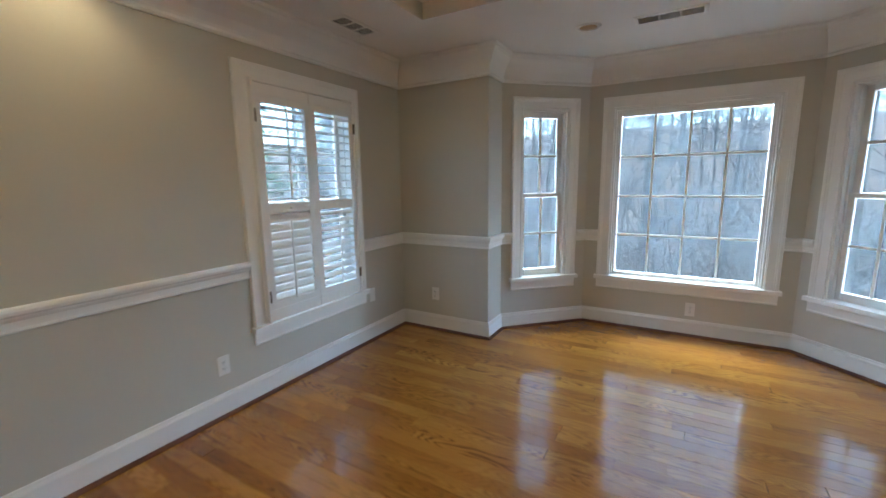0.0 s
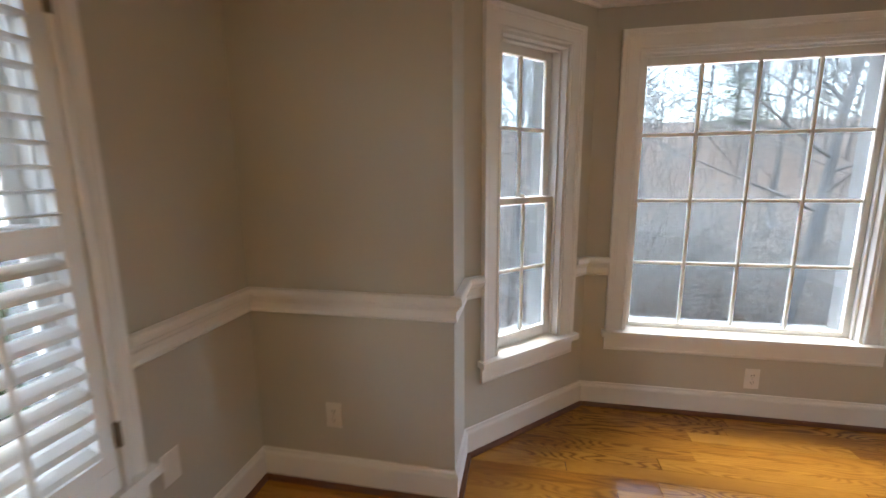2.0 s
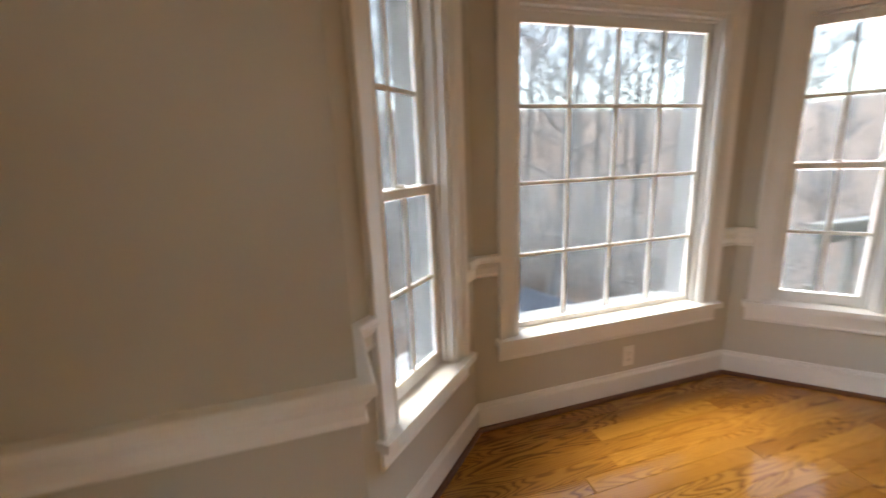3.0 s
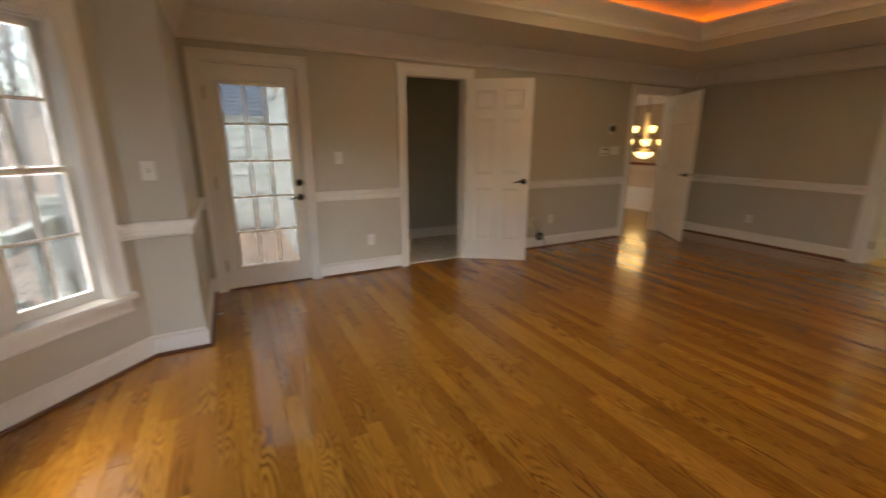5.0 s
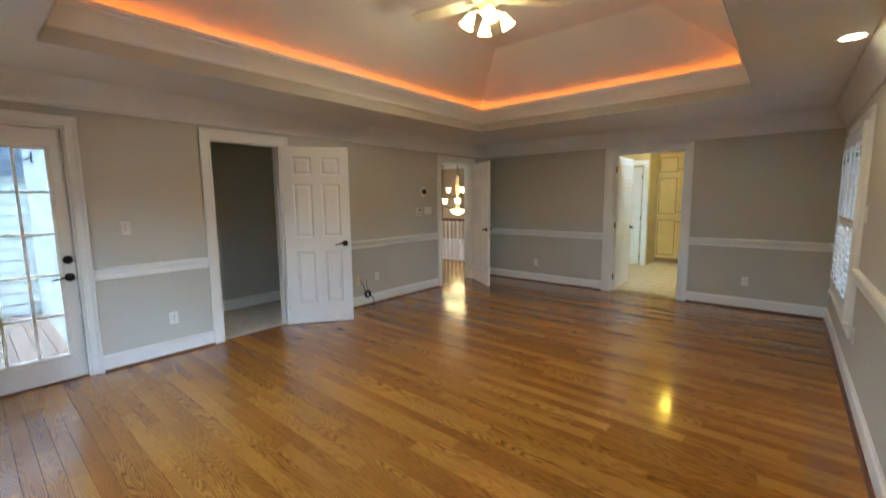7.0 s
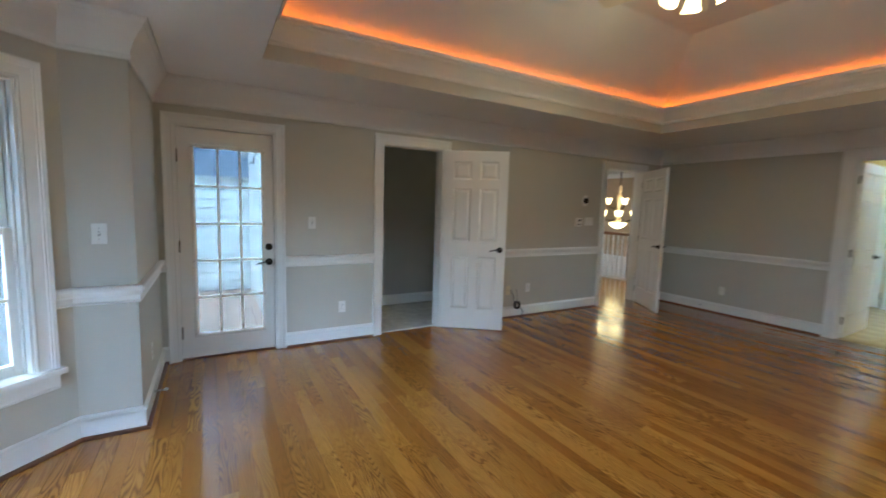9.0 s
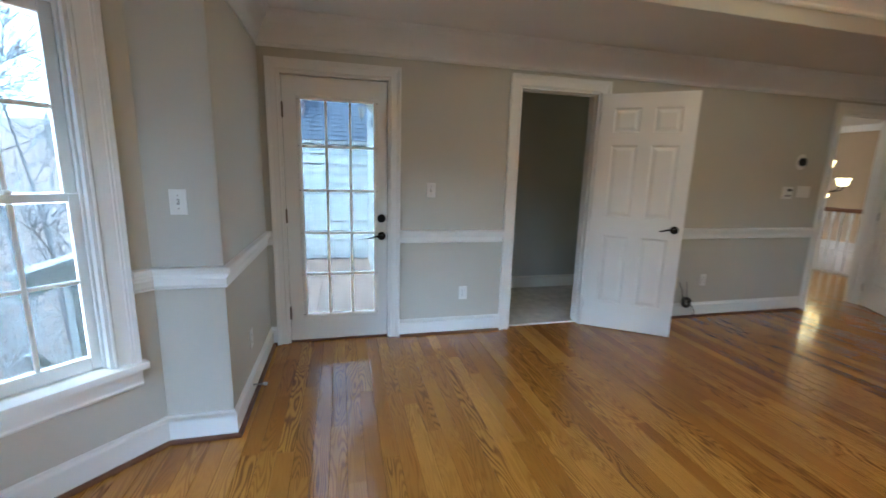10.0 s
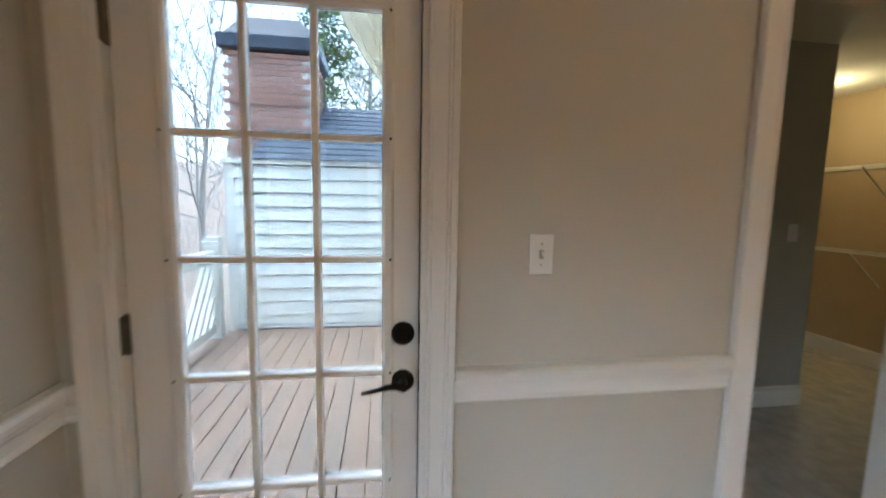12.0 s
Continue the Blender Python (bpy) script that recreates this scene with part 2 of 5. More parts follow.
for i, k in ((4, 0), (5, 0), (6, 0), (9, 0), (9, 1), (1, 2)):
    # sky light is gathered through each outside opening
    a, b_, lo, hi, _ = OPEN[i][k]
    portal = new("sky_portal", bpy.data.lights.new("sky_portal", 'AREA'))
    portal.data.shape, portal.data.size, portal.data.size_y = 'RECTANGLE', b_ - a, hi - lo
    portal.data.cycles.is_portal = True
    portal.matrix_world = wall_frame(i)[0] @ Matrix.Translation(((a + b_) / 2, -T - 0.10, (lo + hi) / 2)) @ pose(0, 0, 0, 90)


def wall_bm(length, openings, z0, z1, t0, t1, e0=0.0, e1=0.0):
    bm, at = bmesh.new(), -e0
    for a, b, lo, hi, _ in sorted(openings):
        box(bm, (at, t0, z0), (a, t1, z1))
        if lo > z0 + 0.03:
            box(bm, (a, t0, z0), (b, t1, lo))
        box(bm, (a, t0, hi), (b, t1, z1))
        at = b
    box(bm, (at, t0, z0), (length + e1, t1, z1))
    return bm


ENDS = {0: (T, T), 1: (0, T), 2: (0, -0.003), 3: (-0.003, 0.05), 4: (0.05, 0.05), 5: (0.05, 0.05), 6: (0.05, 0.05), 7: (0.05, -0.003), 8: (-0.003, T), 9: (0, 0)}
for i, name in NAMES.items():
    m, length = wall_frame(i)
    structure(name, wall_bm(length, OPEN.get(i, []), -0.02, ZC + 0.1, -T, 0, *ENDS[i]), PAINT, "greige painted plaster wall with white trim", "wall", m=m)


def runs(cut_windows):
    """The room's outline cut into open polylines where doors (and windows) interrupt it."""
    lines, cur = [], []
    n = len(PLAN)
    for i in [(9 + k) % n for k in range(n)]:
        m, length = wall_frame(i)
        spot = lambda s: tuple((m @ Vector((s, 0, 0))).xy)
        cuts = [(a - c, b + c) for a, b, lo, _, c in sorted(OPEN.get(i, [])) if cut_windows or lo < 0.1]
        cur.append(spot(0))
        for a, b in cuts:
            cur.append(spot(a))
            lines.append(cur)
            cur = [spot(b)]
    cur.append(PLAN[9])
    lines.append(cur)
    lines[0] = lines.pop() + lines[0][1:]
    return lines


plan_place = lambda u, v, h: (u, v, h)
BASE_P = [(0, 0.0), (0.015, 0.0), (0.015, 0.112), (0.019, 0.116), (0.017, 0.124), (0.008, 0.132), (0.006, 0.143), (0, 0.145)]
SHOE_P = [(0.015, 0.0), (0.034, 0.0), (0.033, 0.009), (0.027, 0.017), (0.015, 0.02)]
RAIL_P = [(0, 0.79), (0.010, 0.79), (0.016, 0.797), (0.010, 0.808), (0.012, 0.836), (0.022, 0.848), (0.026, 0.858), (0.036, 0.866), (0.038, 0.88), (0.034, 0.892), (0.028, 0.895), (0, 0.895)]
CB = 2.175
CROWN_P = [(0, CB), (0.014, CB), (0.02, CB + 0.012), (0.012, CB + 0.028), (0.016, CB + 0.045), (0.034, CB + 0.09), (0.062, CB + 0.14), (0.088, CB + 0.172), (0.094, CB + 0.19), (0.108, CB + 0.2), (0.112, ZC), (0, ZC)]
for k, line in enumerate(runs(False)):
    structure("baseboard", sweep(bmesh.new(), line, BASE_P, plan_place), TRIM, "white painted baseboard along the wall", "baseboard")
    structure("shoe_moulding", sweep(bmesh.new(), line, SHOE_P, plan_place), SHOE, "dark stained shoe moulding at the floor", "moulding")
for line in runs(True):
    structure("chair_rail", sweep(bmesh.new(), line, RAIL_P, plan_place), TRIM, "white moulded chair rail on the wall", "chair rail")
structure("crown_moulding", sweep(bmesh.new(), PLAN, CROWN_P, plan_place, True), TRIM, "white built-up crown moulding under the ceiling", "crown moulding")

# ---- ceiling with a lit tray ----
x0, x1, y0, y1 = TRAY
bm = boxes(((-T, S - T, ZC), (x0, 1.1, ZC + 0.1)), ((x1, S - T, ZC), (W + T, 1.1, ZC + 0.1)), ((x0, S - T, ZC), (x1, y0, ZC + 0.1)), ((x0, y1, ZC), (x1, 1.1, ZC + 0.1)))
VZ, FZ, FD = 2.66, 3.16, 0.72
g = 0.03
low = [(x0 - g, y0 - g, VZ), (x1 + g, y0 - g, VZ), (x1 + g, y1 + g, VZ), (x0 - g, y1 + g, VZ)]
top = [(x0 + FD, y0 + FD, FZ), (x1 - FD, y0 + FD, FZ), (x1 - FD, y1 - FD, FZ), (x0 + FD, y1 - FD, FZ)]
vs = [bm.verts.new(p) for p in low + top]
for k in range(4):
    bm.faces.new((vs[k], vs[(k + 1) % 4], vs[4 + (k + 1) % 4], vs[4 + k]))
bm.faces.new(vs[4:])
vo = [bm.verts.new((p[0], p[1], p[2] + 0.08)) for p in top]
bm.faces.new(vo)
lo2 = [bm.verts.new((p[0] + sx * 0.1, p[1] + sy * 0.1, VZ)) for p, sx, sy in zip(low, (-1, 1, 1, -1), (-1, -1, 1, 1))]
for k in range(4):
    bm.faces.new((lo2[k], lo2[(k + 1) % 4], vo[(k + 1) % 4], vo[k]))
structure("ceiling", bm, CEIL, "white ceiling with a raised hip-vaulted tray", "ceiling")
ring = [(x0, y0), (x1, y0), (x1, y1), (x0, y1)]
structure("tray_band", sweep(bmesh.new(), ring, [(0.004, ZC - 0.002), (0.004, VZ), (-0.09, VZ), (-0.09, ZC + 0.104), (0.001, ZC + 0.104), (0.001, ZC - 0.002)], plan_place, True), PAINT, "greige painted upright band of the tray ceiling", "ceiling trim")
TC = ZC + 0.10
structure("tray_crown", sweep(bmesh.new(), ring, [(0, TC), (0.014, TC), (0.02, TC + 0.015), (0.014, TC + 0.03), (0.03, TC + 0.06), (0.06, TC + 0.1), (0.085, TC + 0.125), (0.09, TC + 0.14), (0.105, TC + 0.147), (0.11, TC + 0.175), (0.10, TC + 0.175), (0.095, TC + 0.155), (0, TC + 0.15)], plan_place, True), TRIM, "white crown moulding round the ceiling tray", "crown moulding")
LED = glow("amber_led", (1.0, 0.17, 0.006), LED_E)
strip = tagged(part("cove_light_strip", sweep(bmesh.new(), ring, [(0.03, TC + 0.152), (0.045, TC + 0.152), (0.045, TC + 0.16), (0.03, TC + 0.16)], plan_place, True), LED), "glowing amber light strip hidden behind the tray moulding", "light strip")

# ---- windows and door casings ----
CASE_P = lambda w: [(0, 0), (0, 0.011), (0.006, 0.014), (0.014, 0.010), (w * 0.62, 0.014), (w * 0.66, 0.019), (w * 0.74, 0.019), (w * 0.78, 0.024), (w - 0.004, 0.026), (w, 0.022), (w, 0)]


def casing(a, b, z0, z1, w):
    return sweep(bmesh.new(), [(a, z0), (a, z1), (b, z1), (b, z0)], CASE_P(w), lambda u, v, h: (u, h, v))


def sash(parent, a, b, lo, hi, y, cols, rows, stile, bottom, top, depth=0.035, name="sash"):
    """A glazed sash with real muntins; y is its middle plane."""
    f, k = y + depth / 2, y - depth / 2
    frame_ob = part(name, boxes(((a, k, lo), (a + stile, f, hi)), ((b - stile, k, lo), (b, f, hi)), ((a + stile, k, lo), (b - stile, f, lo + bottom)), ((a + stile, k, hi - top), (b - stile, f, hi)), bevel=0.003), TRIM, parent)
    ga, gb, gl, gh = a + stile, b - stile, lo + bottom, hi - top
    w, h, mt = (gb - ga) / cols, (gh - gl) / rows, 0.0085
    for c in range(1, cols):
        part("muntin", boxes(((ga + c * w - mt, k + 0.006, gl), (ga + c * w + mt, f - 0.004, gh)), bevel=0.003), TRIM, frame_ob)
    for r in range(1, rows):
        for c in range(cols):
            part("muntin", boxes(((ga + c * w + (mt if c else 0), k + 0.006, gl + r * h - mt), (ga + (c + 1) * w - (mt if c < cols - 1 else 0), f - 0.004, gl + r * h + mt)), bevel=0.003), TRIM, frame_ob)
    for c in range(cols):
        for r in range(rows):
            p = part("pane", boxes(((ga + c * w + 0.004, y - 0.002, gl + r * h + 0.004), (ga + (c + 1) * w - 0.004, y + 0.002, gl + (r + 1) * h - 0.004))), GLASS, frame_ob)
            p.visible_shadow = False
    return frame_ob


def window(name, i, k, label, double=True, cols=2, rows=2):
    m, _ = wall_frame(i)
    a, b, lo, hi, w = OPEN[i][k]
    win = thing(name, m, label, "window", kind="structure")
    part("casing", casing(a, b, lo - 0.002, hi, w), TRIM, win)
    part("window_sill", boxes(((a - w - 0.018, 0.0, lo - 0.028), (b + w + 0.018, 0.05, lo + 0.004)), ((a + 0.001, -0.052, lo + 0.001), (b - 0.001, 0.0, lo + 0.004))), TRIM, win)
    part("apron", sweep(bmesh.new(), [(a - w, 0), (b + w, 0)], [(0, lo - 0.115), (0.012, lo - 0.115), (0.018, lo - 0.105), (0.014, lo - 0.095), (0.016, lo - 0.04), (0.024, lo - 0.029), (0, lo - 0.029)], plan_place), TRIM, win)
    j = 0.014
    part("jamb", boxes(((a, -T - 0.09, lo), (a + j, 0, hi)), ((b - j, -T - 0.09, lo), (b, 0, hi)), ((a + j, -T - 0.09, hi - j), (b - j, 0, hi)), ((a + j, -T - 0.11, lo + 0.001), (b - j, -0.052, lo + 0.006))), TRIM, win)
    st = boxes(*[q for q in (((a + j, -0.052, lo + 0.006), (a + j + 0.012, -0.036, hi - j)), ((b - j - 0.012, -0.052, lo + 0.006), (b - j, -0.036, hi - j)), ((a + j + 0.012, -0.052, hi - j - 0.012), (b - j - 0.012, -0.036, hi - j)))], bevel=0.002)
    part("stop_bead", st, TRIM, win)
    la, lb = a + j + 0.002, b - j - 0.002
    if double:
        mid = (lo + hi) / 2 + 0.0
        sash(win, la, lb, lo + 0.006, mid + 0.018, -0.074, cols, rows, 0.042, 0.058, 0.034, name="lower_sash")
        sash(win, la, lb, mid - 0.018, hi - j, -0.112, cols, rows, 0.042, 0.034, 0.045, name="upper_sash")
        part("sash_lock", lathe(lathe(bmesh.new(), [(0.016, 0), (0.016, 0.008), (0.01, 0.014)], ((a + b) / 2, -0.078, mid + 0.018), 12), [(0.005, 0), (0.004, 0.03)], ((a + b) / 2 + 0.008, -0.078, mid + 0.026), 8, 'x'), TRIM, win)
    else:
        sash(win, la, lb, lo + 0.006, hi - j, -0.085, cols, rows, 0.032, 0.028, 0.05)
    return win


window("window_1", 6, 0, "narrow white double-hung window with divided panes in the bay")
window("window_2", 5, 0, "wide white picture window with sixteen divided panes", False, 4, 4)
window("window_3", 4, 0, "narrow white double-hung window with divided panes beside the deck")
window("window_4", 9, 0, "white double-hung window behind plantation shutters", True, 2, 2)
window("window_5", 9, 1, "white double-hung window behind plantation shutters at the far end", True, 2, 2)


def shutters(k, states):
    m, _ = wall_frame(9)
    a, b, lo, hi, _ = OPEN[9][k]
    sh = thing("plantation_shutter", m, "white wooden plantation shutters with tilted louvers in the window", "shutter", "plantation shutters")
    a, b, lo, hi = a - 0.022, b + 0.006, lo + 0.008, hi - 0.008
    part("frame", boxes(((a, 0.006, lo), (a + 0.018, 0.05, hi + 0.012)), ((b - 0.018, 0.006, lo), (b, 0.05, hi + 0.012)), ((a + 0.018, 0.006, hi - 0.006), (b - 0.018, 0.05, hi + 0.012)), bevel=0.002), TRIM, sh)
    cnt_p = len(states)
    pw_ = (b - a - 0.04) / cnt_p
    for n, (pa, pb) in enumerate([(a + 0.02 + q * pw_ + 0.001, a + 0.02 + (q + 1) * pw_ - 0.001) for q in range(cnt_p)]):
        st, zl, zm0, zm1, zh = 0.044, lo + 0.122, 1.175, 1.238, hi - 0.117
        f, kk = 0.038, 0.010
        panel = part("panel", sweep(bmesh.new(), [(pa + st, zl), (pa + st, zh), (pb - st, zh), (pb - st, zl)], [(0, kk), (0, f), (st, f), (st, kk)], lambda u, v, h: (u, h, v), True), TRIM, sh)
        part("mid_rail", boxes(((pa + st, kk, zm0), (pb - st, f, zm1)), bevel=0.002), TRIM, panel)
        part("bottom_rail", boxes(((pa, kk, lo + 0.004), (pb, f, zl - st)), bevel=0.002), TRIM, panel)
        part("top_rail", boxes(((pa, kk, zh + st), (pb, f, hi - 0.008)), bevel=0.002), TRIM, panel)
        for (z0, z1), ang in zip(((zl, zm0), (zm1, zh)), states[n]):
            cnt = round((z1 - z0) / 0.056)
            step = (z1 - z0) / cnt
            lw, th = pb - pa - 2 * st - 0.004, 0.0045
            bm = bmesh.new()
            prof = [(-0.032, 0), (-0.016, th), (0.016, th), (0.032, 0), (0.016, -th), (-0.016, -th)]
            ends = [[bm.verts.new((x, u, v)) for u, v in prof] for x in (-lw / 2, lw / 2)]
            for j in range(6):
                bm.faces.new((ends[0][j], ends[1][j], ends[1][(j + 1) % 6], ends[0][(j + 1) % 6]))
            bm.faces.new(ends[0])
            bm.faces.new(ends[1][::-1])
            me = finish(bm, "louver", TRIM)
            for c in range(cnt):
                o = new("louver", me)
                o.parent = panel
                o.matrix_basis = pose((pa + pb) / 2, 0.024, z0 + (c + 0.5) * step, ang)
            rx, rz = 0.036 * math.cos(radians(ang)), 0.032 * math.sin(radians(ang))
            part("tilt_rod", boxes((((pa + pb) / 2 - 0.006, rx + 0.022, z0 + step * 0.4 + rz), ((pa + pb) / 2 + 0.006, rx + 0.032, z1 - step * 0.4 + rz)), bevel=0.002), TRIM, panel)
        part("knob", lathe(bmesh.new(), [(0.004, 0), (0.004, 0.008), (0.008, 0.012), (0.006, 0.018)], ((pa + pb) / 2, f, (zm0 + zm1) / 2), 10, 'y'), TRIM, panel)
        hx = pa - 0.004 if n < cnt_p / 2 else pb + 0.004
        for hz in (lo + 0.17, hi - 0.2):
            part("hinge", boxes(((hx - 0.006, f - 0.004, hz - 0.038), (hx + 0.006, f + 0.014, hz + 0.038)), bevel=0.001), STEEL, panel)
    return sh


shutters(0, ((-22, 4), (-72, 6)))
shutters(1, ((20, 20), (20, 20), (20, 20), (20, 20)))


# ---- doors ----
def door_casing(name, i, k, label):
    m, _ = wall_frame(i)
    a, b, lo, hi, w = OPEN[i][k]
    d = thing(name, m, label, "door frame", kind="structure")
    part("casing", casing(a, b, 0, hi, w), TRIM, d)
    part("back_casing", sweep(bmesh.new(), [(a, 0), (a, hi), (b, hi), (b, 0)], CASE_P(w), lambda u, v, h: (u, -T - h, v)), TRIM, d)
    j = 0.016
    part("jamb", boxes(((a - 0.002, -T, 0), (a + j, 0, hi)), ((b - j, -T, 0), (b + 0.002, 0, hi)), ((a + j, -T, hi - j), (b - j, 0, hi + 0.002))), TRIM, d)
    part("door_stop", boxes(((a + j, -0.075, 0), (a + j + 0.01, -0.045, hi - j)), ((b - j - 0.01, -0.075, 0), (b - j, -0.045, hi - j)), ((a + j + 0.01, -0.075, hi - j - 0.01), (b - j - 0.01, -0.045, hi - j)), bevel=0.002), TRIM, d)
    return d


def lever(parent, x, y, z, out, way):
    """A lever handle on a round rosette; out is the side (+1 or -1 along y), way the side the lever points to along x."""
    h = part("door_handle", lathe(bmesh.new(), [(0.033, 0), (0.033, 0.005 * out), (0.028, 0.011 * out), (0.013, 0.014 * out), (0.011, 0.04 * out), (0.013, 0.05 * out)], (x, y, z), 24, 'y'), BRONZE, parent, "dark bronze lever handle", smooth=True)
    pts = [(x + way * q, y + out * (0.045 + 0.006 * math.sin(q * 25)), z + 0.006 * math.sin(q * 42) - 0.05 * q) for q in (0, 0.02, 0.04, 0.06, 0.08, 0.1, 0.115)]
    part("lever", tube(bmesh.new(), pts, [0.010, 0.009, 0.008, 0.0075, 0.007, 0.006, 0.004], 10), BRONZE, h, smooth=True)
    return h


def panel_door(name, hinge, angle, width, height, label, swing=1, metal=NICKEL):
    """A six-panel slab; local x runs from the hinge to the free edge, thickness along y."""
    th = 0.035
    d = thing(name, pose(hinge[0], hinge[1], 0.008, 0, 0, angle), label, "door", kind="structure")
    st, mid = 0.105, 0.10
    rails = [(0.0, 0.235), (0.845, 1.01), (1.615, 1.715), (height - 0.115, height)]
    pw = (width - 2 * st - mid) / 2
    xs = [(st, st + pw), (st + pw + mid, width - st)]
    items = [((0, -th / 2, 0), (st, th / 2, height)), ((width - st, -th / 2, 0), (width, th / 2, height))]
    items += [((st, -th / 2, z0), (width - st, th / 2, z1)) for z0, z1 in rails]
    items += [((st + pw, -th / 2, a[1]), (st + pw + mid, th / 2, c[0])) for a, c in zip(rails, rails[1:])]
    part("door_slab", boxes(*items), TRIM, d)
    for xa, xb in xs:
        for a, c in zip(rails, rails[1:]):
            za, zb = a[1], c[0]
            bm = bmesh.new()
            for s in (1, -1):
                y0_, y1_, y2_ = s * (th / 2 - 0.0006), s * (th / 2 - 0.011), s * (th / 2 - 0.003)
                rings = []
                for inset, y in ((0, y0_), (0.012, y1_), (0.022, y1_), (0.045, y2_)):
                    rings.append([bm.verts.new((x, y, z)) for x, z in ((xa + inset, za + inset), (xb - inset, za + inset), (xb - inset, zb - inset), (xa + inset, zb - inset))])
                for p, q in zip(rings, rings[1:]):
                    for k in range(4):
                        bm.faces.new((p[k], p[(k + 1) % 4], q[(k + 1) % 4], q[k]))
                bm.faces.new(rings[-1])
            part("door_panel", bm, TRIM, d)
    for s in (1, -1):
        lever(d, width - 0.065, s * th / 2, 0.93, s, -1)
    for hz in (0.2, 1.0, height - 0.2):
        part("hinge", tube(boxes(((0, swing * th / 2 - 0.002, hz - 0.045), (-0.003, -swing * th / 2 + 0.006, hz + 0.045))), [(-0.004, swing * (th / 2 + 0.004), hz - 0.045), (-0.004, swing * (th / 2 + 0.004), hz + 0.045)], 0.0075, 8), metal, d)
    return d


door_casing("door_frame_1", 0, 0, "white moulded door casing to the bathroom")
door_casing("door_frame_2", 1, 0, "white moulded door casing to the stair hall")
door_casing("door_frame_3", 1, 1, "white moulded door casing to the closet")
door_casing("door_frame_4", 1, 2, "white moulded casing of the deck door")
door_turn = lambda h, f: math.degrees(math.atan2(f[1] - h[1], f[0] - h[0]))
panel_door("door_1", (4.775, -2.70), door_turn((4.775, -2.70), (4.36, -3.28)), 0.72, 2.03, "white six-panel closet door standing wide open", 1)
panel_door("door_2", (4.775, -6.285), door_turn((4.775, -6.285), (4.14, -5.86)), 0.80, 2.03, "white six-panel hall door standing open", -1)
panel_door("door_3", (2.46, S - 0.12), door_turn((2.46, S), (2.485, S - 0.8)), 0.90, 2.05, "white six-panel bathroom door standing open inward", 1, STEEL)


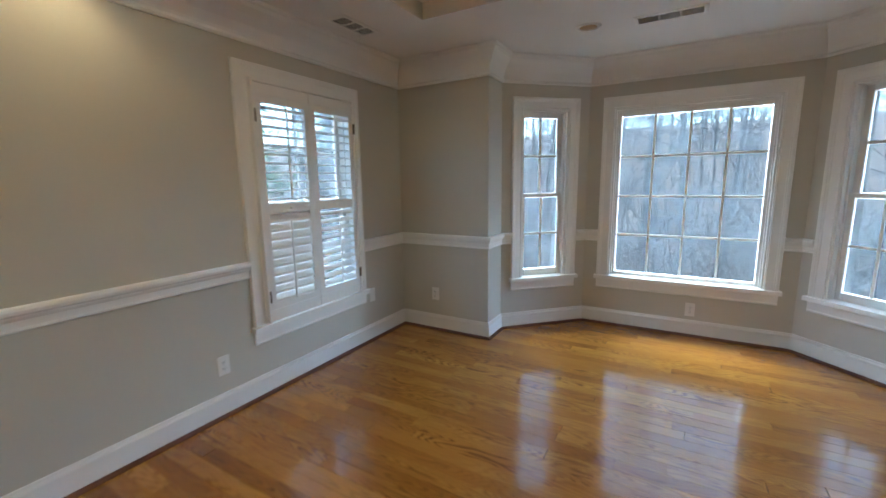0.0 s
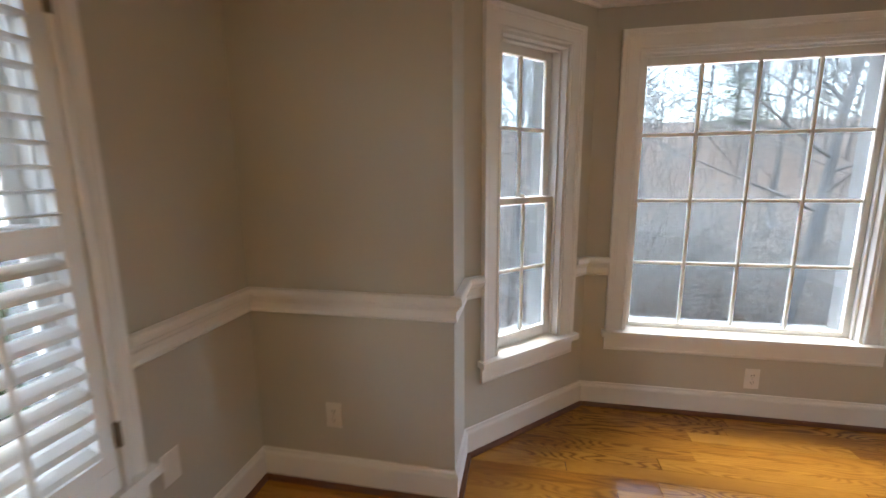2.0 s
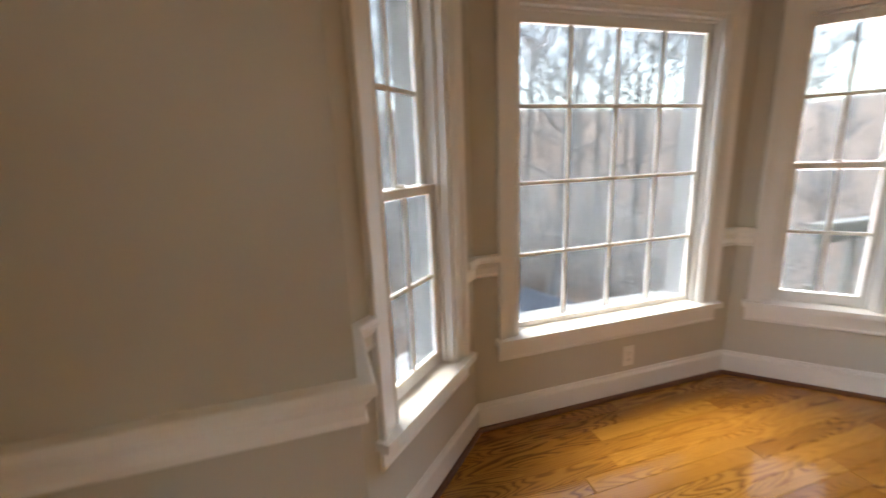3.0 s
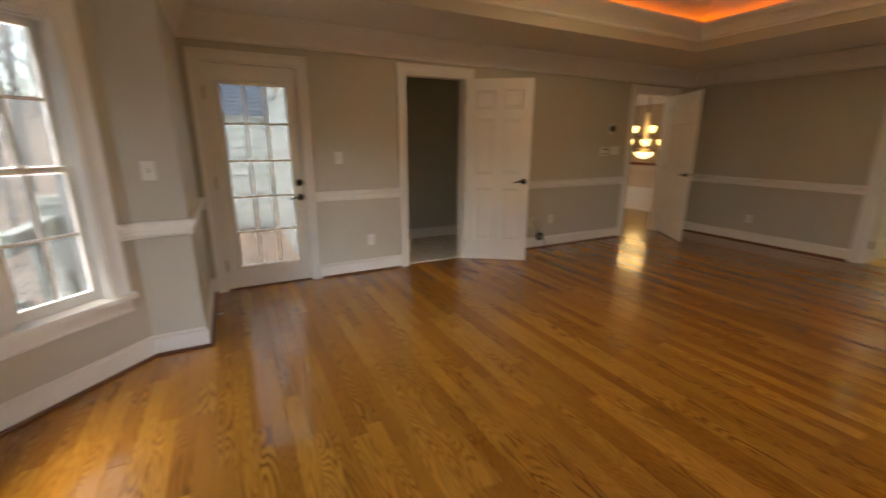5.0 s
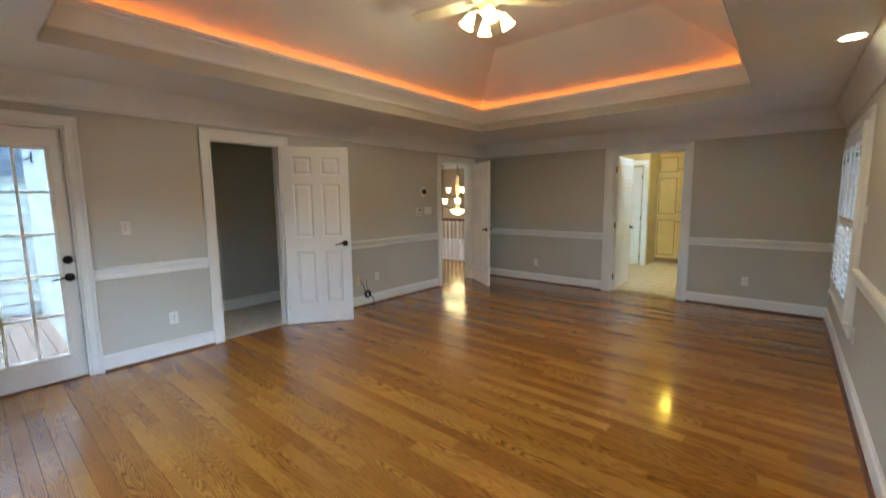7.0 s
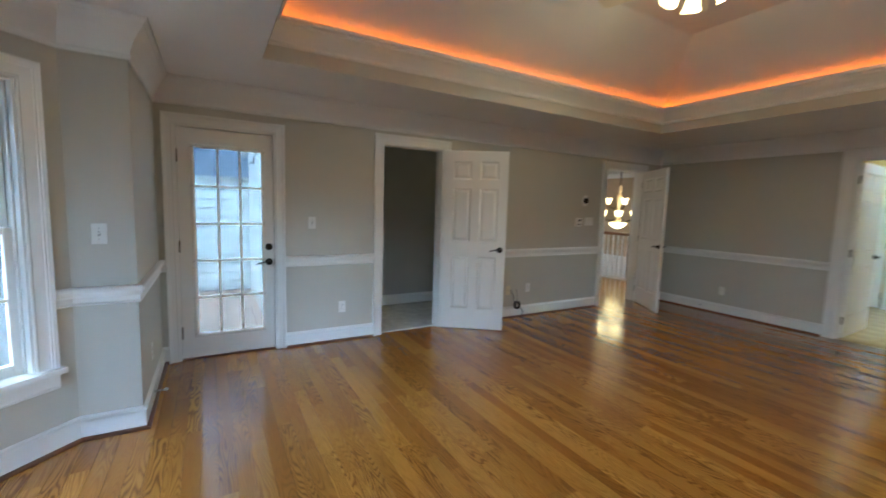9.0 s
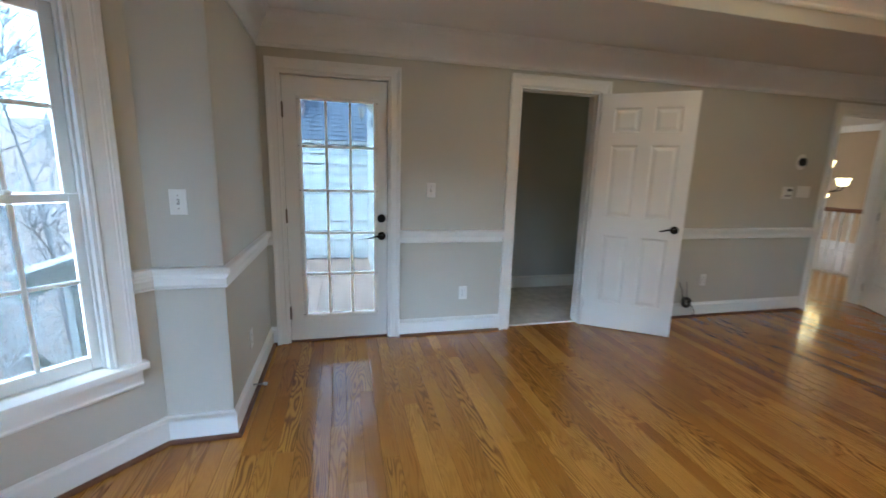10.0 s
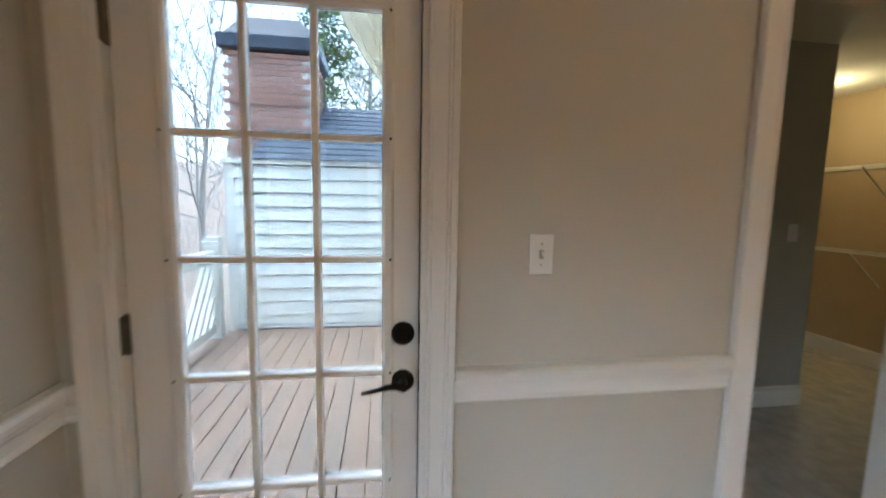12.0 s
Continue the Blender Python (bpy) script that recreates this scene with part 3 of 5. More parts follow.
def glass_door():
    m, _ = wall_frame(1)
    a, b, _, hi, _ = OPEN[1][2]
    d = thing("door_4", m, "white glazed deck door with fifteen divided panes, closed", "door", kind="structure")
    a, b = a + 0.018, b - 0.018
    f, k, hi = -0.032, -0.077, hi - 0.019
    ga, gb, gl, gh = -0.794 - S, -0.271 - S, 0.223, 1.848
    a, b, hi = a + 0.003, b - 0.003, hi - 0.003
    part("door_slab", boxes(((a, k, 0.012), (ga - 0.03, f, hi)), ((gb + 0.03, k, 0.012), (b, f, hi)), ((ga - 0.03, k, 0.012), (gb + 0.03, f, gl - 0.03)), ((ga - 0.03, k, gh + 0.03), (gb + 0.03, f, hi))), TRIM, d)
    # dark strip set in the gap draws the dark line round the slab
    part("gap_strip", boxes(((a - 0.005, k, 0.012), (a - 0.0005, f - 0.014, hi)), ((b + 0.0005, k, 0.012), (b + 0.005, f - 0.014, hi)), ((a, k, hi + 0.0005), (b, f - 0.014, hi + 0.005))), DARK, d, "dark strip filling the gap round the deck door")
    lite = part("lite_frame", sweep(bmesh.new(), [(ga, gl), (ga, gh), (gb, gh), (gb, gl)], [(0, f - 0.02), (0, f + 0.004), (0.008, f + 0.010), (0.024, f + 0.010), (0.032, f + 0.002), (0.032, f - 0.02)], lambda u, v, h: (u, h, v), True), TRIM, d)
    w, h, mt = (gb - ga) / 3, (gh - gl) / 5, 0.0085
    for c in (1, 2):
        part("muntin", boxes(((ga + c * w - mt, k + 0.012, gl), (ga + c * w + mt, f + 0.004, gh)), bevel=0.003), TRIM, lite)
    for r in range(1, 5):
        for c in range(3):
            part("muntin", boxes(((ga + c * w + (mt if c else 0), k + 0.012, gl + r * h - mt), (ga + (c + 1) * w - (mt if c < 2 else 0), f + 0.004, gl + r * h + mt)), bevel=0.003), TRIM, lite)
    for c in range(3):
        for r in range(5):
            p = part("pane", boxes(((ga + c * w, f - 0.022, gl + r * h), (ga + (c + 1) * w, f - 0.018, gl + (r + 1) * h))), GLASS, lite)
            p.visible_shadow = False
    for r in range(6):
        for x in (ga - 0.022, gb + 0.022):
            part("screw_plug", lathe(bmesh.new(), [(0.004, f + 0.009), (0.004, f + 0.0115)], (x, 0, gl + r * h), 8, 'y'), STEEL, lite)
    hy = -0.852 - S
    lever(d, hy, f, 0.845, 1, 1)
    part("deadbolt", lathe(bmesh.new(), [(0.033, f), (0.033, f + 0.008), (0.026, f + 0.018), (0.02, f + 0.02)], (hy, 0, 0.986), 24, 'y'), BRONZE, d, "dark bronze deadbolt", smooth=True)
    for hz in (0.24, 1.005, 1.77):
        hinge = part("hinge", tube(bmesh.new(), [(b + 0.001, f + 0.008, hz - 0.05), (b + 0.001, f + 0.008, hz + 0.05)], 0.0075, 10), STEEL, d, "aged brass butt hinge", smooth=True)
        part("leaf", boxes(((b + 0.0035, f - 0.004, hz - 0.05), (b + 0.0052, f + 0.03, hz + 0.05)), bevel=0.0005), STEEL, hinge)
        for tip in (-0.054, 0.05):
            part("finial", lathe(bmesh.new(), [(0.005, 0), (0.0065, 0.002), (0.003, 0.005)], (b + 0.001, f + 0.008, hz + tip), 8), STEEL, hinge)
    for hz in (0.845, 0.986):
        part("strike_plate", boxes(((a - 0.0052, f - 0.004, hz - 0.03), (a - 0.0035, f + 0.012, hz + 0.03)), bevel=0.0005), BRONZE, d)
    part("threshold", boxes(((a - 0.01, -T - 0.04, 0.0), (b + 0.01, -0.012, 0.011)), bevel=0.003), SHOE, d, "dark wooden threshold")
    return d


glass_door()

# ---- floor boards, last of the room ----
BW = 0.0826


def board_mesh(length, cache={}):
    key = round(length, 2)
    if key not in cache:
        bm = bmesh.new()
        e, t, hl, hw = 0.0009, 0.018, key / 2, BW / 2 - 0.0004
        rings = [[bm.verts.new((x * (hl - q), y * (hw - q), z)) for x, y in ((-1, -1), (1, -1), (1, 1), (-1, 1))] for q, z in ((0, -t), (0, -e), (e, 0))]
        for p, r in zip(rings, rings[1:]):
            for k in range(4):
                bm.faces.new((p[k], p[(k + 1) % 4], r[(k + 1) % 4], r[k]))
        bm.faces.new(rings[-1])
        cache[key] = finish(bm, "floor_board", OAK)
    return cache[key]


def board_rows(x0, x1, y0, y1, limits=None):
    rng = random.Random(4)
    out, y = [], y1 - BW / 2
    while y > y0 - BW / 2:
        xa, xb = limits(y) if limits else (x0, x1)
        x = xa
        first = True
        while x < xb - 0.01:
            ln = rng.uniform(0.45, 1.7) * (0.6 if first else 1)
            if xb - x - ln < 0.25:
                ln = xb - x
            out.append((x + ln / 2, y, ln))
            x += ln
            first = False
        y -= BW
    return out


def room_limits(y):
    if y <= 0:
        return -0.05, W + 0.05
    if y <= 0.29:
        return 0.84, 3.70
    return 0.86 + max(0, y - 0.33), 3.68 - max(0, y - 0.33)


def joined_boards(name, rows, parent=None, label=""):
    verts, faces = [], []
    for x, y, ln in rows:
        b = len(verts)
        hl, hw, e = ln / 2, BW / 2 - 0.0004, 0.0009
        for q, z in ((0, -0.018), (0, -e), (e, 0)):
            verts += [(x - hl + q, y - hw + q, z), (x + hl - q, y - hw + q, z), (x + hl - q, y + hw - q, z), (x - hl + q, y + hw - q, z)]
        for r in (0, 4):
            faces += [(b + r + k, b + r + (k + 1) % 4, b + r + 4 + (k + 1) % 4, b + r + 4 + k) for k in range(4)]
        faces.append((b + 8, b + 9, b + 10, b + 11))
    me = bpy.data.meshes.new(name)
    me.from_pydata(verts, [], faces)
    me.materials.append(OAK)
    ob = new(name, me)
    if parent:
        ob.parent = parent
    return ob


SUB = mat("subfloor", (0.10, 0.05, 0.02), 0.8, vary=0.2)

# ---- adjoining rooms ----
GREY = mat("closet_paint", (0.47, 0.465, 0.435), 0.7, vary=0.03, scale=2, bump=0.05, bump_scale=200)
TAN = mat("hall_paint", (0.52, 0.40, 0.26), 0.6, vary=0.03, scale=2)
BATHP = mat("bath_paint", (0.66, 0.52, 0.22), 0.6, vary=0.03, scale=2)
CARPET = mat("beige_carpet", (0.76, 0.73, 0.68), 0.95, vary=0.12, scale=9, bump=0.9, bump_scale=420)
TILE = mat("cream_floor_tile", (0.68, 0.57, 0.36), 0.22, vary=0.08, scale=3, bump=0.05)
GROUT = mat("tile_grout", (0.42, 0.36, 0.27), 0.8, vary=0.1)

# closet: a lobby and a deeper wardrobe to its south
CX, CY = 6.02, -3.66
structure("closet_floor", boxes(((W + 0.07, -5.15, -0.03), (7.8, -1.6, 0.004))), CARPET, "beige cut-pile carpet in the closet", "carpet")
structure("closet_wall_east", boxes(((CX, CY, 0.004), (CX + 0.12, -1.6, 2.4))), GREY, "grey painted closet wall", "wall")
structure("closet_wall_north", boxes(((W + T, -1.75, 0.004), (CX, -1.602, 2.4))), GREY, "grey painted closet wall", "wall")
structure("closet_wall_west", boxes(((W + T, -5.0, 0.004), (W + T + 0.01, -2.79, 2.4))), GREY, "grey painted closet wall", "wall")
structure("wardrobe_wall_south", boxes(((W + T, -5.15, 0.004), (7.8, -5.0, 2.4))), TAN, "tan painted wardrobe wall", "wall")
structure("wardrobe_wall_east", boxes(((7.65, -5.0, 0.004), (7.8, CY, 2.4))), TAN, "tan painted wardrobe wall", "wall")
structure("wardrobe_wall_north", boxes(((CX + 0.12, CY, 0.004), (7.8, CY + 0.12, 2.4))), TAN, "tan painted wardrobe wall", "wall")
structure("closet_ceiling", boxes(((W + T, -5.15, 2.4), (7.8, -1.6, 2.5))), CEIL, "white closet ceiling", "ceiling")
structure("closet_baseboard", sweep(bmesh.new(), [(7.65, -5.0), (7.65, CY), (CX + 0.0, CY), (CX, -1.75)], BASE_P, plan_place), TRIM, "white baseboard in the closet", "baseboard")
structure("wardrobe_baseboard", sweep(bmesh.new(), [(W + T + 0.02, -5.0), (7.63, -5.0)], BASE_P, plan_place), TRIM, "white baseboard in the wardrobe", "baseboard")
lamp("wardrobe_lamp", (6.7, -4.4, 2.25), WARDROBE_W, (1.0, 0.78, 0.42), 0.08)

# stair hall
hall = structure("hall_floor", boxes(((W + 0.04, -7.95, -0.04), (9.0, -5.15, -0.019))), SUB, "oak boards of the stair hall", "floor")
joined_boards("hall_boards", board_rows(W + 0.05, 9.0, -7.95, -5.2), hall)
structure("hall_wall_north", boxes(((W + T, -5.3, 0), (11.0, -5.15, 3.0))), TAN, "tan painted hall wall", "wall")
structure("hall_wall_east", boxes(((11.0, -13.0, -2.8), (11.15, -5.15, 3.0))), TAN, "tan painted hall wall", "wall")
structure("hall_wall_south", boxes(((W + T, -13.0, -2.8), (11.0, -12.85, 3.0))), TAN, "tan painted hall wall", "wall")
structure("hall_wall_west", boxes(((W + T, -12.85, -2.8), (W + T + 0.12, S - T, 3.0))), TAN, "tan painted hall wall", "wall")
structure("hall_ceiling", boxes(((W + T, -13.0, 2.75), (11.15, -5.15, 2.85))), CEIL, "white hall ceiling", "ceiling")
structure("foyer_floor", boxes(((W + T, -13.0, -2.9), (11.15, -7.95, -2.8))), OAK, "oak floor of the foyer below", "floor")
lamp("chandelier_lamp", (7.6, -9.5, 1.5), CHAND_W, (1.0, 0.74, 0.40), 0.4)
# added fill light; the chandelier is the hall's only fixture
lamp("hall_fill", (6.6, -6.9, 2.6), HALL_W, (1.0, 0.74, 0.40), 0.08)

# bathroom
BY0, BY1, BX0, BX1 = -10.9, S - T, -0.2, 4.9
bath = structure("bath_floor", boxes(((BX0, BY0, -0.03), (BX1, S - 0.06, -0.006))), GROUT, "cream square floor tiles with fine joints", "floor")
structure("bath_wall_south", boxes(((BX0, BY0 - 0.12, 0), (BX1, BY0, 2.7))), BATHP, "warm cream bathroom wall", "wall")
structure("bath_wall_east", boxes(((BX1, BY0, 0), (BX1 + 0.03, BY1, 2.7))), BATHP, "warm cream bathroom wall", "wall")
structure("bath_wall_west", boxes(((BX0 - 0.1, BY0, 0), (BX0, BY1, 2.7))), BATHP, "warm cream bathroom wall", "wall")
structure("bath_ceiling", boxes(((BX0, BY0, 2.6), (BX1, BY1, 2.7))), CEIL, "white bathroom ceiling", "ceiling")
lamp("bath_lamp", (1.9, -8.6, 2.45), BATH_W, (1.0, 0.63, 0.08), 0.12)
fan_lamp = lamp("fan_lamp", (2.30, -3.10, 2.74), FAN_W, (1.0, 0.83, 0.62), 0.10, 'SPOT')
fan_lamp.data.spot_size, fan_lamp.data.spot_blend = radians(168), 0.2
lamp("fan_lamp_upward", (2.30, -3.10, 2.70), FAN_W * 0.3, (1.0, 0.83, 0.62), 0.10)


# ---- fittings on walls and ceiling ----
def on_wall(i, s, z):
    m, _ = wall_frame(i)
    return m @ Matrix.Translation((s, 0, z))


def outlet(i, s, z):
    o = thing("wall_outlet", on_wall(i, s, z), "white plastic duplex wall outlet", "outlet", "wall outlets")
    part("plate", boxes(((-0.036, 0, -0.058), (0.036, 0.006, 0.058)), bevel=0.002), PLASTIC, o)
    for dz in (-0.02, 0.02):
        f = part("receptacle", lathe(bmesh.new(), [(0.0155, 0.004), (0.0155, 0.0082)], (0, 0, dz), 16, 'y'), PLASTIC, o)
        part("slots", boxes(((-0.008, 0.008, dz - 0.002), (-0.0055, 0.0088, dz + 0.007)), ((0.0055, 0.008, dz - 0.002), (0.008, 0.0088, dz + 0.006)), ((-0.002, 0.008, dz - 0.010), (0.002, 0.0088, dz - 0.006))), DARK, f)
    part("screw", lathe(bmesh.new(), [(0.003, 0.005), (0.003, 0.0072)], (0, 0, 0), 8, 'y'), NICKEL, o)
    return o


def switch(i, s, z, label="white plastic toggle light switch"):
    o = thing("light_switch", on_wall(i, s, z), label, "light switch", "light switches")
    part("plate", boxes(((-0.036, 0, -0.058), (0.036, 0.006, 0.058)), bevel=0.002), PLASTIC, o)
    part("recess", boxes(((-0.006, 0.005, -0.013), (0.006, 0.0066, 0.013))), NICKEL, o)
    part("toggle", boxes(((-0.0035, 0.006, -0.002), (0.0035, 0.019, 0.009)), bevel=0.001), PLASTIC, o)
    for dz in (-0.03, 0.03):
        part("screw", lathe(bmesh.new(), [(0.003, 0.005), (0.003, 0.0072)], (0, 0, dz), 8, 'y'), NICKEL, o)
    return o


outlet(8, 0.885 - 0.36, 0.34)
outlet(5, 3.08 - 2.39, 0.235)
outlet(1, -1.537 - S, 0.354)
outlet(1, -4.03 - S, 0.375)
outlet(0, 3.72, 0.33)
outlet(0, 0.79, 0.355)
outlet(9, 1.82, 0.312)
outlet(2, W - 4.11, 0.338)
outlet(9, 4.42, 0.42)
switch(1, -1.24 - S, 1.216)
switch(3, 0.165, 1.197)
switch(9, 4.46, 1.30)
o = thing("cable_plate", on_wall(9, 0.47, 0.40), "white blank wall plate beside the shuttered window", "wall plate")
part("plate", boxes(((-0.036, 0, -0.058), (0.036, 0.006, 0.058)), bevel=0.002), PLASTIC, o)
o = thing("cable_plate", on_wall(1, -3.70 - S, 0.36), "ivory cable wall plate above the coiled cable", "wall plate")
part("plate", boxes(((-0.036, 0, -0.058), (0.036, 0.006, 0.058)), bevel=0.002), mat("ivory_plastic", (0.70, 0.62, 0.44), 0.4, vary=0.03), o)
part("connector", lathe(bmesh.new(), [(0.006, 0.005), (0.006, 0.016)], (0, 0, 0), 10, 'y'), NICKEL, o)

# coiled black cable on the baseboard
RUBBER = mat("black_rubber", (0.012, 0.012, 0.013), 0.45, vary=0.2)
cable = thing("coiled_cable", pose(W, -3.84, 0), "black coiled cable hanging from the wall to the floor", "cable")
pts = [(-0.03 - 0.012 * math.sin(a * 3.1), 0.04 * math.cos(a) * (1 + 0.12 * math.sin(a * 2.3)), 0.16 + 0.04 * math.sin(a) * (1 + 0.1 * math.cos(a * 1.7))) for a in (k * 0.35 for k in range(80))]
part("coil", tube(bmesh.new(), pts, 0.012, 6), RUBBER, cable)
part("lead", tube(bmesh.new(), [(-0.012, 0.10, 0.37), (-0.03, 0.10, 0.33), (-0.03, 0.07, 0.30), (-0.03, 0.06, 0.25), (-0.03, 0.045, 0.2)], 0.004, 6), RUBBER, cable)
part("tail", tube(bmesh.new(), [(-0.04, -0.04, 0.14), (-0.045, -0.07, 0.10), (-0.05, -0.09, 0.06), (-0.05, -0.07, 0.004)], 0.004, 6), RUBBER, cable)
part("tie", tube(bmesh.new(), [(-0.02, 0.02, 0.37), (-0.025, 0.01, 0.33), (-0.03, 0.012, 0.28), (-0.03, 0.0, 0.21)], 0.003, 6), mat("grey_cable", (0.2, 0.19, 0.17), 0.5, vary=0.1), cable)

# thermostat, keypad, triple plate
th = thing("thermostat", on_wall(1, -5.02 - S, 1.555), "round black thermostat on an oval white plate", "thermostat")
part("plate", lathe(bmesh.new(), [(0.062, 0), (0.062, 0.006), (0.058, 0.009)], (0, 0, 0), 32, 'y'), PLASTIC, th, m=Matrix.Diagonal((0.95, 1, 1.25, 1)), smooth=True)
part("dial", lathe(bmesh.new(), [(0.042, 0.008), (0.042, 0.026), (0.038, 0.030)], (0, 0, 0), 32, 'y'), mat("black_glass", (0.01, 0.01, 0.012), 0.08, vary=0.1), th, smooth=True)
kp = thing("alarm_keypad", on_wall(1, -4.90 - S, 1.25), "white alarm keypad with a small dark display", "keypad")
part("case", boxes(((-0.06, 0, -0.06), (0.06, 0.022, 0.06)), bevel=0.004), PLASTIC, kp)
part("display", boxes(((-0.04, 0.021, 0.014), (0.015, 0.0235, 0.04))), DARK, kp)
part("button_row", boxes(((-0.042, 0.021, -0.04), (0.042, 0.0232, -0.02)), bevel=0.001), NICKEL, kp)
o = thing("light_switch", on_wall(1, -5.12 - S, 1.262), "white triple light switch plate beside the hall door", "light switch", "light switches")
part("plate", boxes(((-0.085, 0, -0.058), (0.085, 0.006, 0.058)), bevel=0.002), PLASTIC, o)
for dx in (-0.046, 0, 0.046):
    part("toggle", boxes(((dx - 0.0035, 0.006, -0.002), (dx + 0.0035, 0.017, 0.009)), bevel=0.001), PLASTIC, o)

# spring door stop on the baseboard of the east corner
stop = thing("door_stop", pose(4.03, -0.015, 0.075), "small white spring door stop on the baseboard", "door stop")
part("spring", tube(bmesh.new(), [(0, 0, 0), (0, -0.06, 0)], 0.006, 10), NICKEL, stop)
part("tip", lathe(bmesh.new(), [(0.008, -0.055), (0.010, -0.062), (0.010, -0.075), (0.006, -0.08)], (0, 0, 0), 12, 'y'), PLASTIC, stop)
stop2 = copy_thing(stop, pose(3.98, S + 0.015, 0.075, 0, 0, 180))


def ceiling_vent(x, y, long_x, length=0.36, width=0.16):
    v = thing("ceiling_vent", pose(x, y, ZC, 0, 0, 0 if long_x else 90), "white slotted ceiling air vent", "vent", "ceiling vents")
    a, b = length / 2, width / 2
    part("frame", sweep(bmesh.new(), [(-a + 0.025, -b + 0.025), (a - 0.025, -b + 0.025), (a - 0.025, b - 0.025), (-a + 0.025, b - 0.025)], [(0, 0), (0, -0.007), (-0.022, -0.004), (-0.025, 0)], plan_place, True), TRIM, v)
    part("backing", boxes(((-a + 0.026, -b + 0.026, -0.0015), (a - 0.026, b - 0.026, -0.0005))), DARK, v)
    for k in range(1, 3):
        x_ = -a + 0.025 + k * (2 * a - 0.05) / 3
        part("divider", boxes(((x_ - 0.006, -b + 0.025, -0.007), (x_ + 0.006, b - 0.025, -0.002))), TRIM, v)
    n = 7
    for k in range(n):
        y_ = -b + 0.03 + (k + 0.5) * (2 * b - 0.06) / n
        part("slat", boxes(((-a + 0.025, -0.0045, -0.0008), (a - 0.025, 0.0045, 0.0008))), TRIM, v, m=pose(0, y_, -0.006, 35))
    return v


ceiling_vent(0.30, -0.88, False)
ceiling_vent(2.12, 0.06, True, 0.42)
ceiling_vent(0.44, -5.45, True, 0.30)
ceiling_vent(4.25, -6.0, True, 0.36)

CAN_ON = glow("downlight_lens", (1.0, 0.80, 0.50), 0.5)
CAN_OFF = mat("amber_bulb_off", (0.42, 0.26, 0.10), 0.3, vary=0.1)


def downlight(x, y, lit, watts=0):
    d = thing("recessed_downlight", pose(x, y, ZC), "round recessed ceiling downlight, " + ("lit warm" if lit else "switched off"), "downlight", "ceiling downlights")
    part("trim_ring", lathe(bmesh.new(), [(0.085, 0), (0.083, -0.006), (0.066, -0.008), (0.058, -0.001)], (0, 0, 0), 32, caps=False), TRIM, d, smooth=True)
    part("lens", lathe(bmesh.new(), [(0.058, -0.004), (0.04, -0.008), (0.012, -0.011)], (0, 0, 0), 24), CAN_ON if lit else CAN_OFF, d, smooth=True)
    if lit:
        ob = lamp("downlight_beam", (x, y, ZC - 0.02), watts, (1.0, 0.64, 0.30), 0.05, 'SPOT')
        ob.data.spot_size, ob.data.spot_blend = radians(115), 0.6
    return d


downlight(1.63, 0.0, False)
downlight(0.20, -3.92, True, CAN_W)
downlight(0.20, -2.35, True, CAN_W)

# ---- ceiling fan ----
IVORY = mat("ivory_enamel", (0.74, 0.68, 0.52), 0.4, vary=0.03)
SHADE = glow("lit_glass_shade", (1.0, 0.66, 0.22), SHADE_E)
fan = thing("ceiling_fan", pose(2.30, -3.10, 0, 0, 0, 12), "ivory five-blade ceiling fan with lit bell-shaped glass shades", "ceiling fan")
part("canopy", lathe(bmesh.new(), [(0.07, FZ), (0.068, FZ - 0.03), (0.03, FZ - 0.06)], (0, 0, 0), 24), IVORY, fan, smooth=True)
part("downrod", tube(bmesh.new(), [(0, 0, FZ - 0.05), (0, 0, 3.02)], 0.012, 12), IVORY, fan)
part("motor_housing", lathe(bmesh.new(), [(0.03, 3.04), (0.09, 3.03), (0.115, 2.99), (0.115, 2.95), (0.09, 2.925), (0.06, 2.915), (0.06, 2.86), (0.045, 2.84)], (0, 0, 0), 32), IVORY, fan, smooth=True)
for k in range(12):
    a = math.tau * k / 12
    part("motor_slot", boxes(((-0.004, 0.1145, 2.955), (0.004, 0.1165, 2.985))), DARK, fan, m=pose(0, 0, 0, 0, 0, math.degrees(a)))
for k in range(5):
    m = pose(0, 0, 2.945, 0, 0, 72 * k)
    iron = part("blade_iron", boxes(((0.09, -0.018, -0.012), (0.2, 0.018, -0.004)), bevel=0.003), IVORY, fan, m=m)
    bm = bmesh.new()
    edge = [(0.17, -0.05), (0.3, -0.062), (0.5, -0.068), (0.62, -0.066), (0.655, -0.045), (0.66, 0), (0.655, 0.045), (0.62, 0.066), (0.5, 0.068), (0.3, 0.062), (0.17, 0.05)]
    rings = [[bm.verts.new((x, y, z + y * 0.18)) for x, y in edge] for z in (0, 0.007)]
    bm.faces.new(rings[0][::-1])
    bm.faces.new(rings[1])
    for j in range(len(edge)):
        bm.faces.new((rings[0][j], rings[0][(j + 1) % len(edge)], rings[1][(j + 1) % len(edge)], rings[1][j]))
    part("blade", bm, IVORY, fan, m=m)
